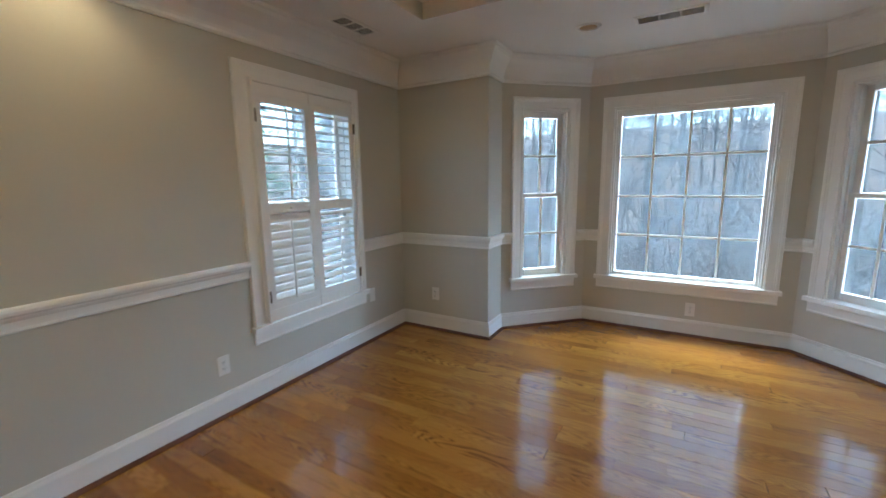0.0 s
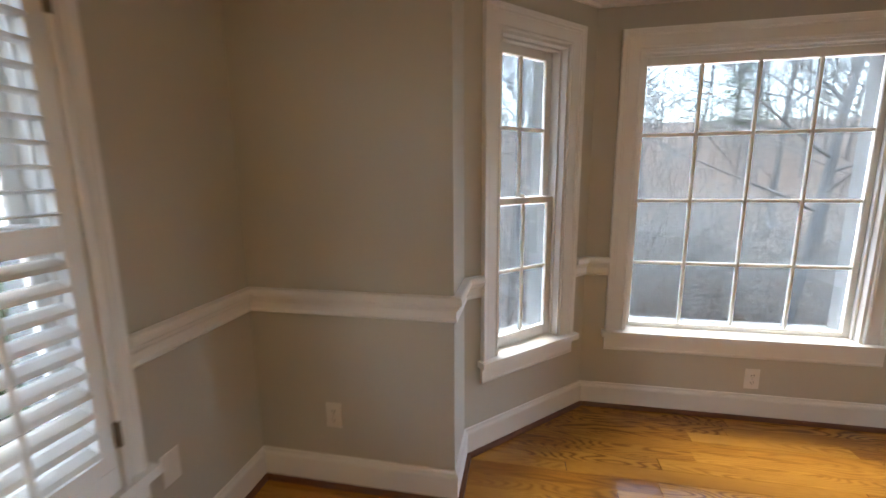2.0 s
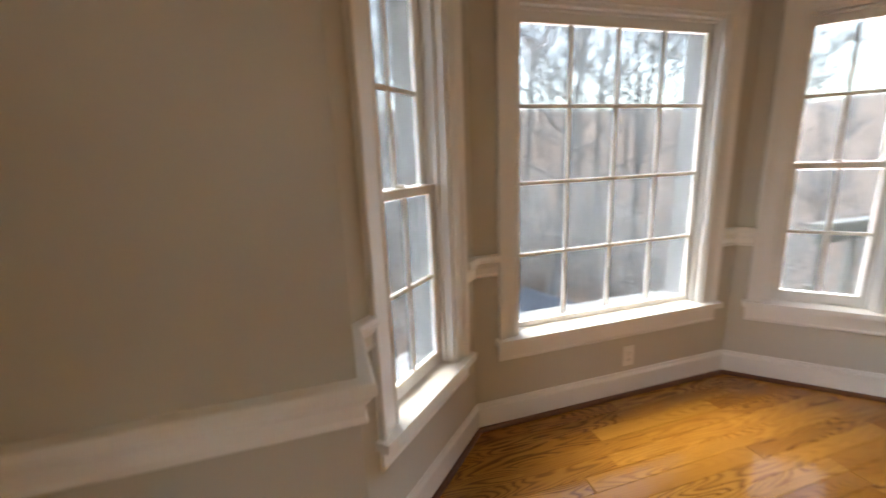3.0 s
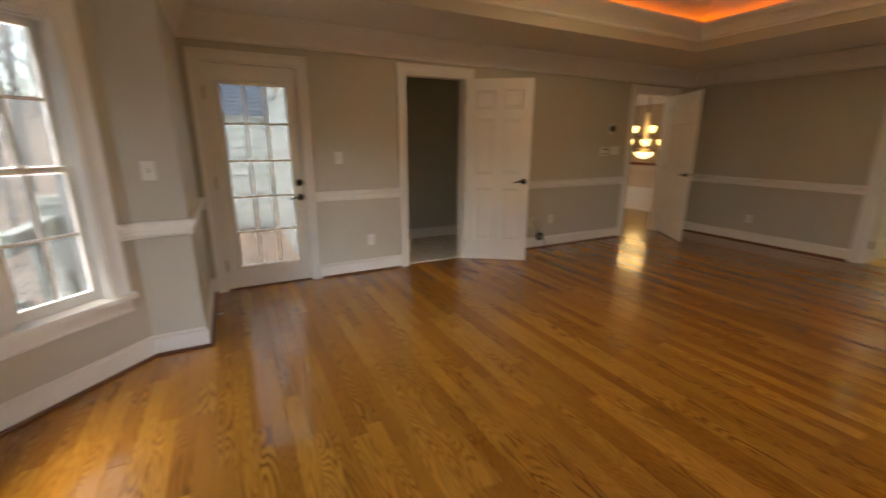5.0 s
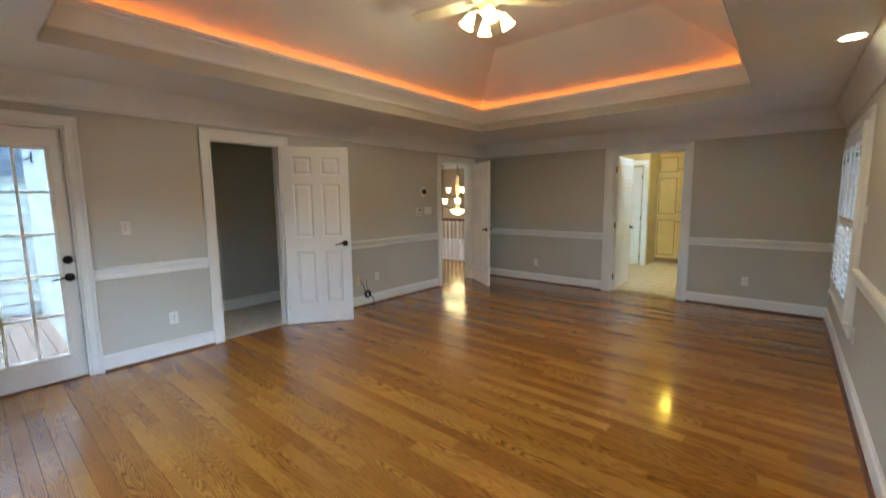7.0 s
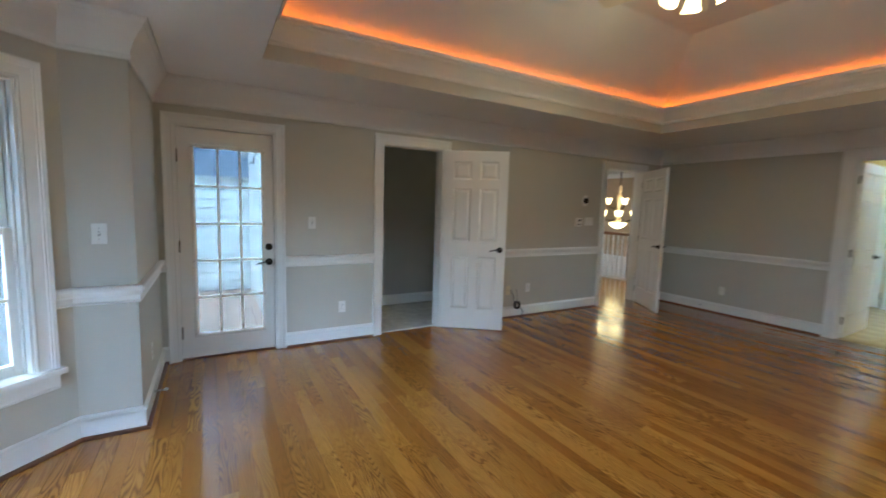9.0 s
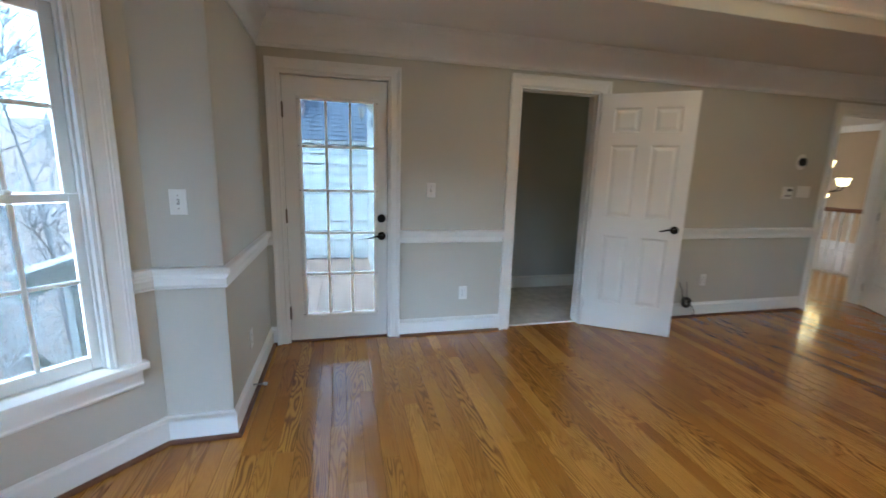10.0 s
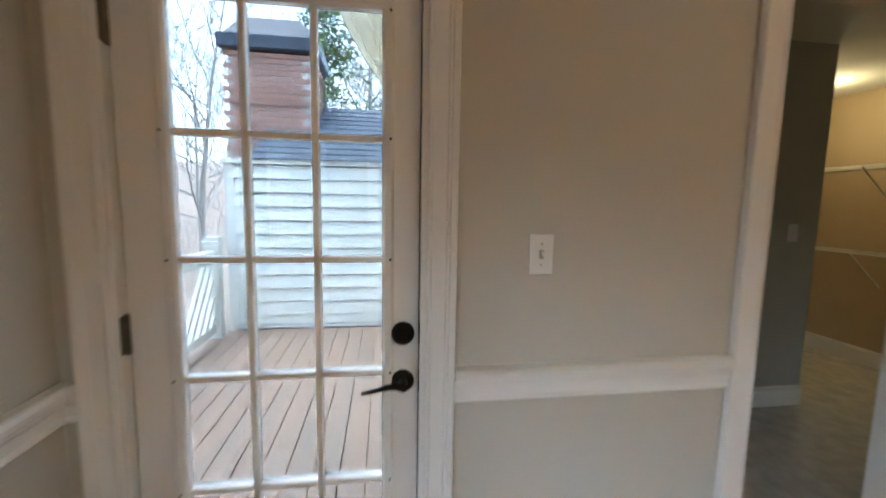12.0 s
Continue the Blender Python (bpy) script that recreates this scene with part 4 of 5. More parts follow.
for k in range(4):
    a = math.radians(90 * k + 30)
    arm = part("lamp_arm", tube(bmesh.new(), [(0.04 * math.cos(a), 0.04 * math.sin(a), 2.865), (0.09 * math.cos(a), 0.09 * math.sin(a), 2.87), (0.115 * math.cos(a), 0.115 * math.sin(a), 2.845)], 0.010, 8), IVORY, fan, smooth=True)
    sh = part("glass_shade", lathe(bmesh.new(), [(0.022, 0.02), (0.03, 0.0), (0.04, -0.03), (0.046, -0.06), (0.058, -0.085)], (0, 0, 0), 20, caps=False), SHADE, arm, m=Matrix.Translation((0.125 * math.cos(a), 0.125 * math.sin(a), 2.83)) @ Matrix.Rotation(math.degrees(0) + a, 4, 'Z') @ Matrix.Rotation(-0.5, 4, 'Y'), smooth=True)
    part("bulb", lathe(bmesh.new(), [(0.01, 0.0), (0.026, -0.03), (0.026, -0.05), (0.012, -0.07)], (0, 0, 0), 14), SHADE, sh, smooth=True)
part("pull_chain", tube(bmesh.new(), [(0.03, -0.03, 2.84), (0.032, -0.034, 2.75)], 0.002, 6), STEEL, fan)
part("chain_bob", lathe(bmesh.new(), [(0.003, 0.02), (0.007, 0.01), (0.006, -0.012)], (0.032, -0.034, 2.735), 10), SHOE, fan)

# ---- wardrobe shelf ----
WIRE = mat("white_wire", (0.78, 0.76, 0.70), 0.4, vary=0.03)
for sz in (1.72, 1.0):
    shelf = thing("wire_shelf", pose(6.35, -5.0, sz), "white ventilated wire shelf on the wardrobe wall", "shelf", "wire shelves")
    for k in range(5):
        part("rail_wire", tube(bmesh.new(), [(-1.2, 0.012 + k * 0.085, 0), (1.25, 0.012 + k * 0.085, 0)], 0.004, 6), WIRE, shelf)
    cross = bmesh.new()
    for k in range(80):
        x = -1.19 + k * 0.0305
        box(cross, (x - 0.0015, 0.0, 0.003), (x + 0.0015, 0.355, 0.006))
    part("cross_wires", cross, WIRE, shelf)["kind"] = "stuff"
    for x in (-0.7, 0.2, 1.0):
        part("brace", tube(bmesh.new(), [(x, 0.34, -0.005), (x, 0.004, -0.3)], 0.006, 6), WIRE, shelf)
switch_m = pose(6.02, -3.47, 1.2, 0, 0, 90)
o = thing("light_switch", switch_m, "white plastic light switch on the closet wall", "light switch", "light switches")
part("plate", boxes(((-0.036, 0, -0.058), (0.036, 0.006, 0.058)), bevel=0.002), PLASTIC, o)
part("toggle", boxes(((-0.0035, 0.006, -0.002), (0.0035, 0.019, 0.009)), bevel=0.001), PLASTIC, o)

# ---- stair hall: balustrade and chandelier ----
HAND = mat("red_brown_handrail", (0.20, 0.07, 0.025), 0.3, vary=0.15, scale=8, coat=0.4)
rail = thing("balustrade", pose(5.2, -7.85, 0), "white turned balusters under a red-brown handrail", "railing")
part("handrail", sweep(bmesh.new(), [(0, 0), (3.6, 0)], [(-0.03, 0.93), (0.03, 0.93), (0.034, 0.95), (0.026, 0.985), (0, 0.992), (-0.026, 0.985), (-0.034, 0.95)], plan_place), HAND, rail, "red-brown polished handrail")
part("shoe_rail", boxes(((0, -0.035, 0.0), (3.6, 0.035, 0.03)), bevel=0.004), TRIM, rail)
bm = lathe(boxes(((-0.016, -0.016, 0), (0.016, 0.016, 0.2)), ((-0.016, -0.016, 0.8), (0.016, 0.016, 0.90))), [(0.014, 0.2), (0.02, 0.22), (0.013, 0.25), (0.017, 0.45), (0.011, 0.72), (0.016, 0.76), (0.013, 0.8)], (0, 0, 0), 8)
bal_me = finish(bm, "baluster", TRIM)
for k in range(30):
    o = new("baluster", bal_me)
    o.parent = rail
    o.location = (0.06 + k * 0.12, 0, 0.03)
ch = thing("chandelier", pose(7.75, -9.65, 0), "bronze foyer chandelier with lit frosted glass shades in two tiers", "chandelier")
CSH = glow("lit_frosted_glass", (1.0, 0.68, 0.28), CHSH_E)
part("rod", tube(bmesh.new(), [(0, 0, 2.75), (0, 0, 1.1)], 0.012, 8), BRONZE, ch)
part("column", lathe(bmesh.new(), [(0.03, 2.1), (0.06, 2.0), (0.035, 1.9), (0.075, 1.75), (0.05, 1.6), (0.03, 1.45), (0.06, 1.2), (0.03, 1.1)], (0, 0, 0), 16), mat("amber_alabaster", (0.75, 0.62, 0.42), 0.4, vary=0.1), ch, smooth=True)
part("bowl", lathe(bmesh.new(), [(0.02, 0.98), (0.12, 1.01), (0.19, 1.07), (0.22, 1.14), (0.20, 1.14), (0.02, 1.02)], (0, 0, 0), 28), CSH, ch, "lit alabaster glass bowl", smooth=True)
for n, r, z, off in ((6, 0.42, 1.3, 0.2), (3, 0.26, 1.62, 0.6)):
    for k in range(n):
        a = math.tau * k / n + off
        c, s = math.cos(a), math.sin(a)
        arm = part("arm", tube(bmesh.new(), [(0.03 * c, 0.03 * s, z - 0.05), (r * 0.5 * c, r * 0.5 * s, z - 0.12), (r * 0.9 * c, r * 0.9 * s, z - 0.08), (r * c, r * s, z)], 0.010, 6), BRONZE, ch)
        part("shade", lathe(bmesh.new(), [(0.03, 0), (0.055, 0.03), (0.06, 0.09), (0.085, 0.15), (0.08, 0.15), (0.05, 0.09), (0.028, 0.01)], (r * c, r * s, z), 16), CSH, arm, smooth=True)
structure("hall_crown", sweep(bmesh.new(), [(W + T + 0.12, -12.85), (11.0, -12.85), (11.0, -5.3), (W + T + 0.0, -5.3)], [(0, 2.6), (0.02, 2.6), (0.06, 2.68), (0.1, 2.75), (0, 2.75)], plan_place), TRIM, "white crown moulding in the hall", "crown moulding")

# white panelling added for the bright daylit balusters beyond the rail
standin = structure("foyer_wainscot", boxes(((W + T + 0.12, -12.85, -2.8), (11.0, -12.825, -0.15)), ((W + T + 0.12, -12.85, -0.15), (11.0, -12.80, -0.11))), TRIM, "white panelling in place of daylit stair balusters in the foyer", "wainscot")
panel_me = finish(sweep(bmesh.new(), [(-0.28, -0.42), (0.28, -0.42), (0.28, 0.42), (-0.28, 0.42)], [(0, 0), (0, 0.016), (0.02, 0.022), (0.036, 0.008), (0.036, 0)], lambda u, v, h: (u, h, v), True), "wainscot_panel", TRIM)
for k in range(8):
    o = new("wainscot_panel", panel_me)
    o.parent = standin
    o.location = (5.5 + k * 0.7, -12.825, -0.72)

# ---- bathroom: linen cabinet, inner door, tiles ----
CREAM = mat("glazed_cream_cabinet", (0.72, 0.52, 0.17), 0.4, vary=0.06, scale=5)
GLAZE = mat("brown_glaze", (0.22, 0.13, 0.05), 0.5, vary=0.1)
CABY = -10.35
cab = thing("linen_cabinet", pose(2.22, CABY, 0), "tall cream glazed linen cabinet with raised panel doors", "cabinet")
part("body", boxes(((-0.62, -0.5, 0.0), (0.48, 0, 2.42))), CREAM, cab)
part("toe_kick", boxes(((-0.62, -0.02, 0.0), (0.48, 0.004, 0.09))), GLAZE, cab)
part("cornice", sweep(bmesh.new(), [(0.48, 0.0), (-0.62, 0.0)], [(0, 2.36), (-0.02, 2.36), (-0.06, 2.44), (0, 2.44)], plan_place), CREAM, cab)
for z0, z1 in ((0.11, 1.0), (1.015, 1.9), (1.915, 2.34)):
    for a, b, side in ((0.02, 0.46, 1), (-0.46, -0.02 + 0.03, -1)):
        a, b = (0.012, 0.47) if side > 0 else (-0.455, 0.004)
        dr = part("cabinet_door", boxes(((a, 0.002, z0), (b, 0.022, z1)), bevel=0.003), CREAM, cab)
        part("glaze_line", sweep(bmesh.new(), [(a + 0.055, z0 + 0.055), (b - 0.055, z0 + 0.055), (b - 0.055, z1 - 0.055), (a + 0.055, z1 - 0.055)], [(0, 0.0215), (0, 0.0232), (0.012, 0.0232), (0.012, 0.0215)], lambda u, v, h: (u, h, v), True), GLAZE, dr)
        part("door_panel", boxes(((a + 0.08, 0.02, z0 + 0.08), (b - 0.08, 0.028, z1 - 0.08)), bevel=0.006), CREAM, dr)
        kx = a + 0.025 if side > 0 else b - 0.025
        part("knob", lathe(bmesh.new(), [(0.005, 0.022), (0.005, 0.034), (0.014, 0.04), (0.010, 0.05)], (kx, 0, z0 + 0.1 if z0 > 1.8 else (z1 - 0.1 if z0 < 0.5 else z0 + 0.1)), 12, 'y'), BRONZE, dr)
structure("bath_inner_wall", boxes(((3.62, -9.72, 0), (4.9, -9.6, 2.6)), ((2.78, -9.72, 2.1), (3.62, -9.6, 2.6)), ((2.66, -10.9, 0), (2.78, -9.6, 2.6))), BATHP, "warm cream bathroom wall", "wall")
fr = thing("door_frame_5", pose(2.78, -9.6, 0), "white casing of the inner bathroom door", "door frame", kind="structure")
part("casing", sweep(bmesh.new(), [(0.84, 0), (0.84, 2.1), (0, 2.1), (0, 0)], [(-o, h) for o, h in CASE_P(0.1)], lambda u, v, h: (u, h, v)), TRIM, fr)
panel_door("door_5", (2.82, -9.66), 4, 0.78, 2.05, "white six-panel inner bathroom door, closed", 1, STEEL)

tile_bm = boxes(((-0.1485, -0.1485, -0.006), (0.1485, 0.1485, 0.003)))
tile_me = finish(tile_bm, "floor_tile", TILE)

# ---- outdoors ----
# litter, bark and twig colours are lightened to imitate haze
LITTER = mat("hazed_leaf_litter", (0.45, 0.33, 0.26), 0.95, scale=2.6, second=(0.30, 0.245, 0.20), bump=1.0, bump_scale=10)
BARK = mat("hazed_grey_bark", (0.46, 0.44, 0.41), 0.9, scale=3, second=(0.25, 0.23, 0.21), stretch=(1, 1, 0.2), bump=0.6, bump_scale=30)
TWIG = mat("hazed_pale_twigs", (0.62, 0.60, 0.57), 0.85, scale=2, second=(0.42, 0.40, 0.37))
STEM = mat("pale_bramble_stems", (0.70, 0.68, 0.64), 0.8, scale=3, second=(0.45, 0.42, 0.38))
NEEDLE = mat("evergreen_needles", (0.17, 0.27, 0.09), 0.7, scale=2, second=(0.08, 0.14, 0.05))
WHITE_OUT = mat("white_exterior_paint", (0.74, 0.75, 0.70), 0.5, vary=0.04, scale=3)
SHINGLE = mat("blue_grey_shingles", (0.13, 0.155, 0.19), 0.9, scale=8, second=(0.075, 0.09, 0.115), bump=0.5, bump_scale=90)
BRICK = mat("red_brick", (0.42, 0.225, 0.175), 0.85, scale=9, second=(0.27, 0.14, 0.11), bump=0.5, bump_scale=80)
MORTAR = mat("pale_mortar", (0.60, 0.56, 0.52), 0.9, vary=0.1)
CAPM = mat("dark_blue_metal", (0.045, 0.055, 0.075), 0.4, 0.6, vary=0.15)
DECKM = mat("composite_decking", (0.34, 0.225, 0.165), 0.65, scale=3, second=(0.25, 0.195, 0.16), stretch=(0.25, 4, 1), bump=0.3, bump_scale=60)


def ground_z(x, y):
    e = max(y if y > 0 else 0, -x if x < 0 else 0, 0.8 * (x - 10) if x > 10 else 0)
    z = -4.4 - 1.2 * math.exp(-((e - 14) / 8) ** 2) + 14.0 / (1 + math.exp(-(e - 42) / 9.0))
    return z + 0.5 * noise.noise(Vector((x * 0.09, y * 0.09, 0)))


bm = bmesh.new()
grid = [-1500, -700, -300, -150] + list(range(-100, 101, 4)) + [150, 300, 700, 1500]
vv = [[bm.verts.new((x, y, ground_z(x, y))) for x in grid] for y in grid]
for j in range(len(grid) - 1):
    for i in range(len(grid) - 1):
        bm.faces.new((vv[j][i], vv[j][i + 1], vv[j + 1][i + 1], vv[j + 1][i]))
structure("ground", bm, LITTER, "wooded slope covered with brown fallen leaves", "ground", True)


def add_tube(vs, fs, pts, r0, r1, sides):
    base = len(vs)
    n = len(pts)
    for i, p in enumerate(pts):
        d = (pts[min(i + 1, n - 1)] - pts[max(i - 1, 0)]).normalized()
        u = d.cross(Vector((0.3, 0.9, 0.2))).normalized()
        w = d.cross(u)
        r = r0 + (r1 - r0) * i / (n - 1)
        for k in range(sides):
            a = math.tau * k / sides
            vs.append(p + (u * math.cos(a) + w * math.sin(a)) * r)
    for i in range(n - 1):
        for k in range(sides):
            a, b = base + i * sides + k, base + i * sides + (k + 1) % sides
            fs.append((a, b, b + sides, a + sides))


def limb(rng, p, d, length, n, wander, lift):
    pts = [p.copy()]
    for _ in range(n):
        d = (d + Vector((rng.uniform(-1, 1), rng.uniform(-1, 1), rng.uniform(-1, 1))) * wander + Vector((0, 0, lift))).normalized()
        pts.append(pts[-1] + d * length / n)
    return pts


def bare_tree(seed, height, limbs):
    rng = random.Random(seed)
    tv, tf, wv, wf = [], [], [], []
    trunk = limb(rng, Vector((0, 0, -0.3)), Vector((rng.uniform(-0.08, 0.08), rng.uniform(-0.08, 0.08), 1)), height, 9, 0.07, 0.02)
    r = height * 0.0085
    add_tube(tv, tf, trunk, r * 1.2, r * 0.15, 7)
    for k in range(limbs):
        f = 0.28 + 0.7 * (k + rng.random()) / limbs
        q = f * 9
        i = min(8, int(q))
        p = trunk[i].lerp(trunk[i + 1], q - i)
        a = rng.uniform(0, math.tau)
        ln = height * (0.42 - 0.28 * f) * rng.uniform(0.7, 1.25)
        b1 = limb(rng, p, Vector((math.cos(a), math.sin(a), rng.uniform(0.3, 1.0))).normalized(), ln, 5, 0.2, 0.08)
        add_tube(tv, tf, b1, r * 0.42 * (1.1 - f * 0.6), r * 0.06, 5)
        for m in range(6):
            q2 = rng.uniform(0.25, 0.98) * 5
            i2 = min(4, int(q2))
            p2 = b1[i2].lerp(b1[i2 + 1], q2 - i2)
            d2 = ((b1[i2 + 1] - b1[i2]).normalized() + Vector((rng.uniform(-1, 1), rng.uniform(-1, 1), rng.uniform(-0.4, 0.9))) * 0.9).normalized()
            l2 = ln * rng.uniform(0.3, 0.6)
            b2 = limb(rng, p2, d2, l2, 4, 0.25, 0.06)
            add_tube(tv, tf, b2, r * 0.13, r * 0.03, 3)
            for _ in range(5):
                q3 = rng.uniform(0.15, 0.98) * 4
                i3 = min(3, int(q3))
                p3 = b2[i3].lerp(b2[i3 + 1], q3 - i3)
                d3 = ((b2[i3 + 1] - b2[i3]).normalized() + Vector((rng.uniform(-1, 1), rng.uniform(-1, 1), rng.uniform(-0.5, 0.9)))).normalized()
                b3 = limb(rng, p3, d3, l2 * rng.uniform(0.3, 0.65), 3, 0.3, 0.04)
                add_tube(wv, wf, b3, 0.018, 0.006, 3)
    t = thing("tree", Matrix(), "tall leafless grey-barked woodland tree", "tree", "bare trees")
    for name, v, f_, mm in (("trunk", tv, tf, BARK), ("crown", wv, wf, TWIG)):
        me = bpy.data.meshes.new(name)
        me.from_pydata([tuple(p) for p in v], [], f_)
        me.materials.append(mm)
        o = new(name, me)
        o.parent = t
    return t


def bramble(seed):
    rng = random.Random(seed)
    v, f = [], []
    for _ in range(34):
        a = rng.uniform(0, math.tau)
        p = Vector((rng.uniform(-1.2, 1.2), rng.uniform(-1.2, 1.2), -0.1))
        st = limb(rng, p, Vector((math.cos(a) * 0.4, math.sin(a) * 0.4, 1)).normalized(), rng.uniform(2.2, 5.6), 7, 0.16, -0.12)
        add_tube(v, f, st, 0.026, 0.009, 3)
        for _ in range(5):
            i = rng.randrange(2, 7)
            b = limb(rng, st[i], Vector((rng.uniform(-1, 1), rng.uniform(-1, 1), rng.uniform(-0.2, 1))).normalized(), rng.uniform(0.4, 1.1), 3, 0.3, -0.05)
            add_tube(v, f, b, 0.014, 0.006, 3)
    me = bpy.data.meshes.new("shrub")
    me.from_pydata([tuple(p) for p in v], [], f)
    me.materials.append(STEM)
    return tagged(new("shrub", me), "tangled leafless shrub with pale arching stems", "shrub", "bare shrubs")


kinds = [bare_tree(11 + k, h, n) for k, (h, n) in enumerate(((15, 16), (18, 18), (12, 14), (16, 15), (9, 12)))]
rng = random.Random(7)
spots, tries = [], 0
while len(spots) < 130 and tries < 6000:
    tries += 1
    zone = rng.random()
    if zone < 0.72:
        x, y = rng.uniform(-20, 32), rng.uniform(12, 58)
    elif zone < 0.87:
        x, y = rng.uniform(-52, -12), rng.uniform(-32, 12)
    else:
        x, y = rng.uniform(17, 50), rng.uniform(-12, 14)
    if all((x - a) ** 2 + (y - b) ** 2 > 6 for a, b in spots) and not (2 < x < 13 and y < 17):
        spots.append((x, y))
for k, (x, y) in enumerate(spots):
    src = kinds[k % 5]
    m = pose(x, y, ground_z(x, y), 0, 0, rng.uniform(0, 360)) @ Matrix.Scale(rng.uniform(0.8, 1.25), 4)
    if k < 5:
        src.matrix_basis = m
    else:
        o = copy_thing(src, Matrix())
        o.matrix_basis = m
# slim young trees close to the bay
for x, y, s in ((-1.6, 7.4, 0.75), (0.6, 9.0, 0.85), (2.4, 8.2, 0.7), (-3.4, 9.6, 0.9), (1.7, 11.0, 1.0), (4.2, 12.2, 0.95), (-5.5, 7.5, 0.85), (-7.0, -1.8, 0.8), (-9.0, 8.0, 0.95), (-12.0, 9.5, 1.2), (-11, 5.5, 1.1), (-14, 12, 1.3), (10.8, 4.6, 0.9)):
    copy_thing(kinds[4], Matrix()).matrix_basis = pose(x, y, ground_z(x, y), 0, 0, x * 77) @ Matrix.Scale(s, 4)
# a forked old tree on the slope facing the bay
big = copy_thing(kinds[1], Matrix())
big.matrix_basis = pose(8.3, 11.2, ground_z(8.3, 11.2), 4, -6, 140) @ Matrix.Scale(0.95, 4)
# undergrowth of thin saplings over the whole slope
v, f = [], []
for _ in range(1500):
    x, y = (rng.uniform(-32, 44), rng.uniform(11, 62)) if rng.random() < 0.8 else (rng.uniform(-46, -10), rng.uniform(-26, 12))
    p = Vector((x, y, ground_z(x, y) - 0.2))
    st = limb(rng, p, Vector((rng.uniform(-0.3, 0.3), rng.uniform(-0.3, 0.3), 1)).normalized(), rng.uniform(2.0, 6.5), 4, 0.12, 0.0)
    add_tube(v, f, st, 0.038, 0.012, 3)
    for _ in range(7):
        i = rng.randrange(1, 5)
        q = limb(rng, st[i], Vector((rng.uniform(-1, 1), rng.uniform(-1, 1), rng.uniform(0.0, 1))).normalized(), rng.uniform(0.7, 2.2), 3, 0.28, 0.02)
        add_tube(v, f, q, 0.018, 0.008, 3)
me = bpy.data.meshes.new("undergrowth")
me.from_pydata([tuple(p) for p in v], [], f)
me.materials.append(TWIG)
tagged(new("undergrowth", me), "thin leafless saplings covering the slope", "undergrowth", kind="stuff")
bush = [bramble(31 + k) for k in range(3)]
for k in range(72):
    x, y = (rng.uniform(-10, 18), rng.uniform(7, 21)) if k < 54 else (rng.uniform(-22, -7), rng.uniform(-16, 8))
    if 3 < x < 11 and y < 14:
        y += 9
    m = pose(x, y, ground_z(x, y), 0, 0, rng.uniform(0, 360)) @ Matrix.Scale(rng.uniform(0.8, 1.3), 4)
    if k < 3:
        bush[k].matrix_basis = m
    else:
        o = copy_thing(bush[k % 3], Matrix())
        o.matrix_basis = m


def evergreen(seed, height):
    rng = random.Random(seed)
    tv, tf, nv, nf = [], [], [], []
    add_tube(tv, tf, [Vector((0, 0, z)) for z in (-0.3, height * 0.5, height)], height * 0.014, 0.02, 7)
    for _ in range(130):
        z = height * rng.uniform(0.12, 0.98)
        a = rng.uniform(0, math.tau)
        ln = (height - z) * 0.30 * rng.uniform(0.6, 1.1) + 0.3
        b = limb(rng, Vector((0, 0, z)), Vector((math.cos(a), math.sin(a), 0.12)), ln, 4, 0.12, -0.05)
        add_tube(tv, tf, b, 0.03, 0.008, 3)
        for i in range(1, 5):
            for _ in range(12):
                c = b[i] + Vector((rng.gauss(0, 0.2), rng.gauss(0, 0.2), rng.gauss(0, 0.12)))
                d = Vector((rng.uniform(-1, 1), rng.uniform(-1, 1), rng.uniform(-0.6, 0.4))).normalized() * rng.uniform(0.14, 0.3)
                s = d.cross(Vector((rng.uniform(-1, 1), rng.uniform(-1, 1), 1))).normalized() * 0.035
                q = len(nv)
                nv += [c - s, c + s, c + d]
                nf.append((q, q + 1, q + 2))
    t = thing("evergreen_tree", Matrix(), "dense green evergreen tree with drooping needle sprays", "tree", "evergreen trees")
    for name, v, f_, mm in (("trunk", tv, tf, BARK), ("crown", nv, nf, NEEDLE)):
        me = bpy.data.meshes.new(name)
        me.from_pydata([tuple(p) for p in v], [], f_)
        me.materials.append(mm)
        new(name, me).parent = t
    return t


ev = evergreen(5, 11)
ev.matrix_basis = pose(-8.6, 3.6, ground_z(-8.6, 3.6))
for x, y, s in ((18.5, 1.2, 1.25), (-14, -6, 1.1), (22, 46, 1.2), (4, 52, 1.1)):
    copy_thing(ev, Matrix()).matrix_basis = pose(x, y, ground_z(x, y), 0, 0, x * 31) @ Matrix.Scale(s, 4)

# ---- deck behind the glazed door ----
DZ = -0.10
deck = thing("deck", pose(0, 0, DZ), "composite plank deck in mixed tan and grey boards", "deck", kind="structure")
part("joists", boxes(((3.85, 0.2, -0.24), (8.4, 1.02, -0.03)), ((W + T, -0.93, -0.24), (8.4, 0.2, -0.03))), WHITE_OUT, deck)
for k in range(14):
    y = 1.0 - 0.072 - k * 0.142
    xa = 3.85 if y > 0.25 else W + T + 0.01
    part("deck_board", boxes(((xa, y - 0.068, -0.025), (8.42, y + 0.068, 0)), bevel=0.003), DECKM, deck, m=Matrix.Translation((0, 0, 0)))
for x, y in ((3.95, 0.95), (6.2, 0.95), (8.2, 0.95)):
    part("deck_post", boxes(((x - 0.07, y - 0.07, -6.5), (x + 0.07, y + 0.07, -0.24))), WHITE_OUT, deck)


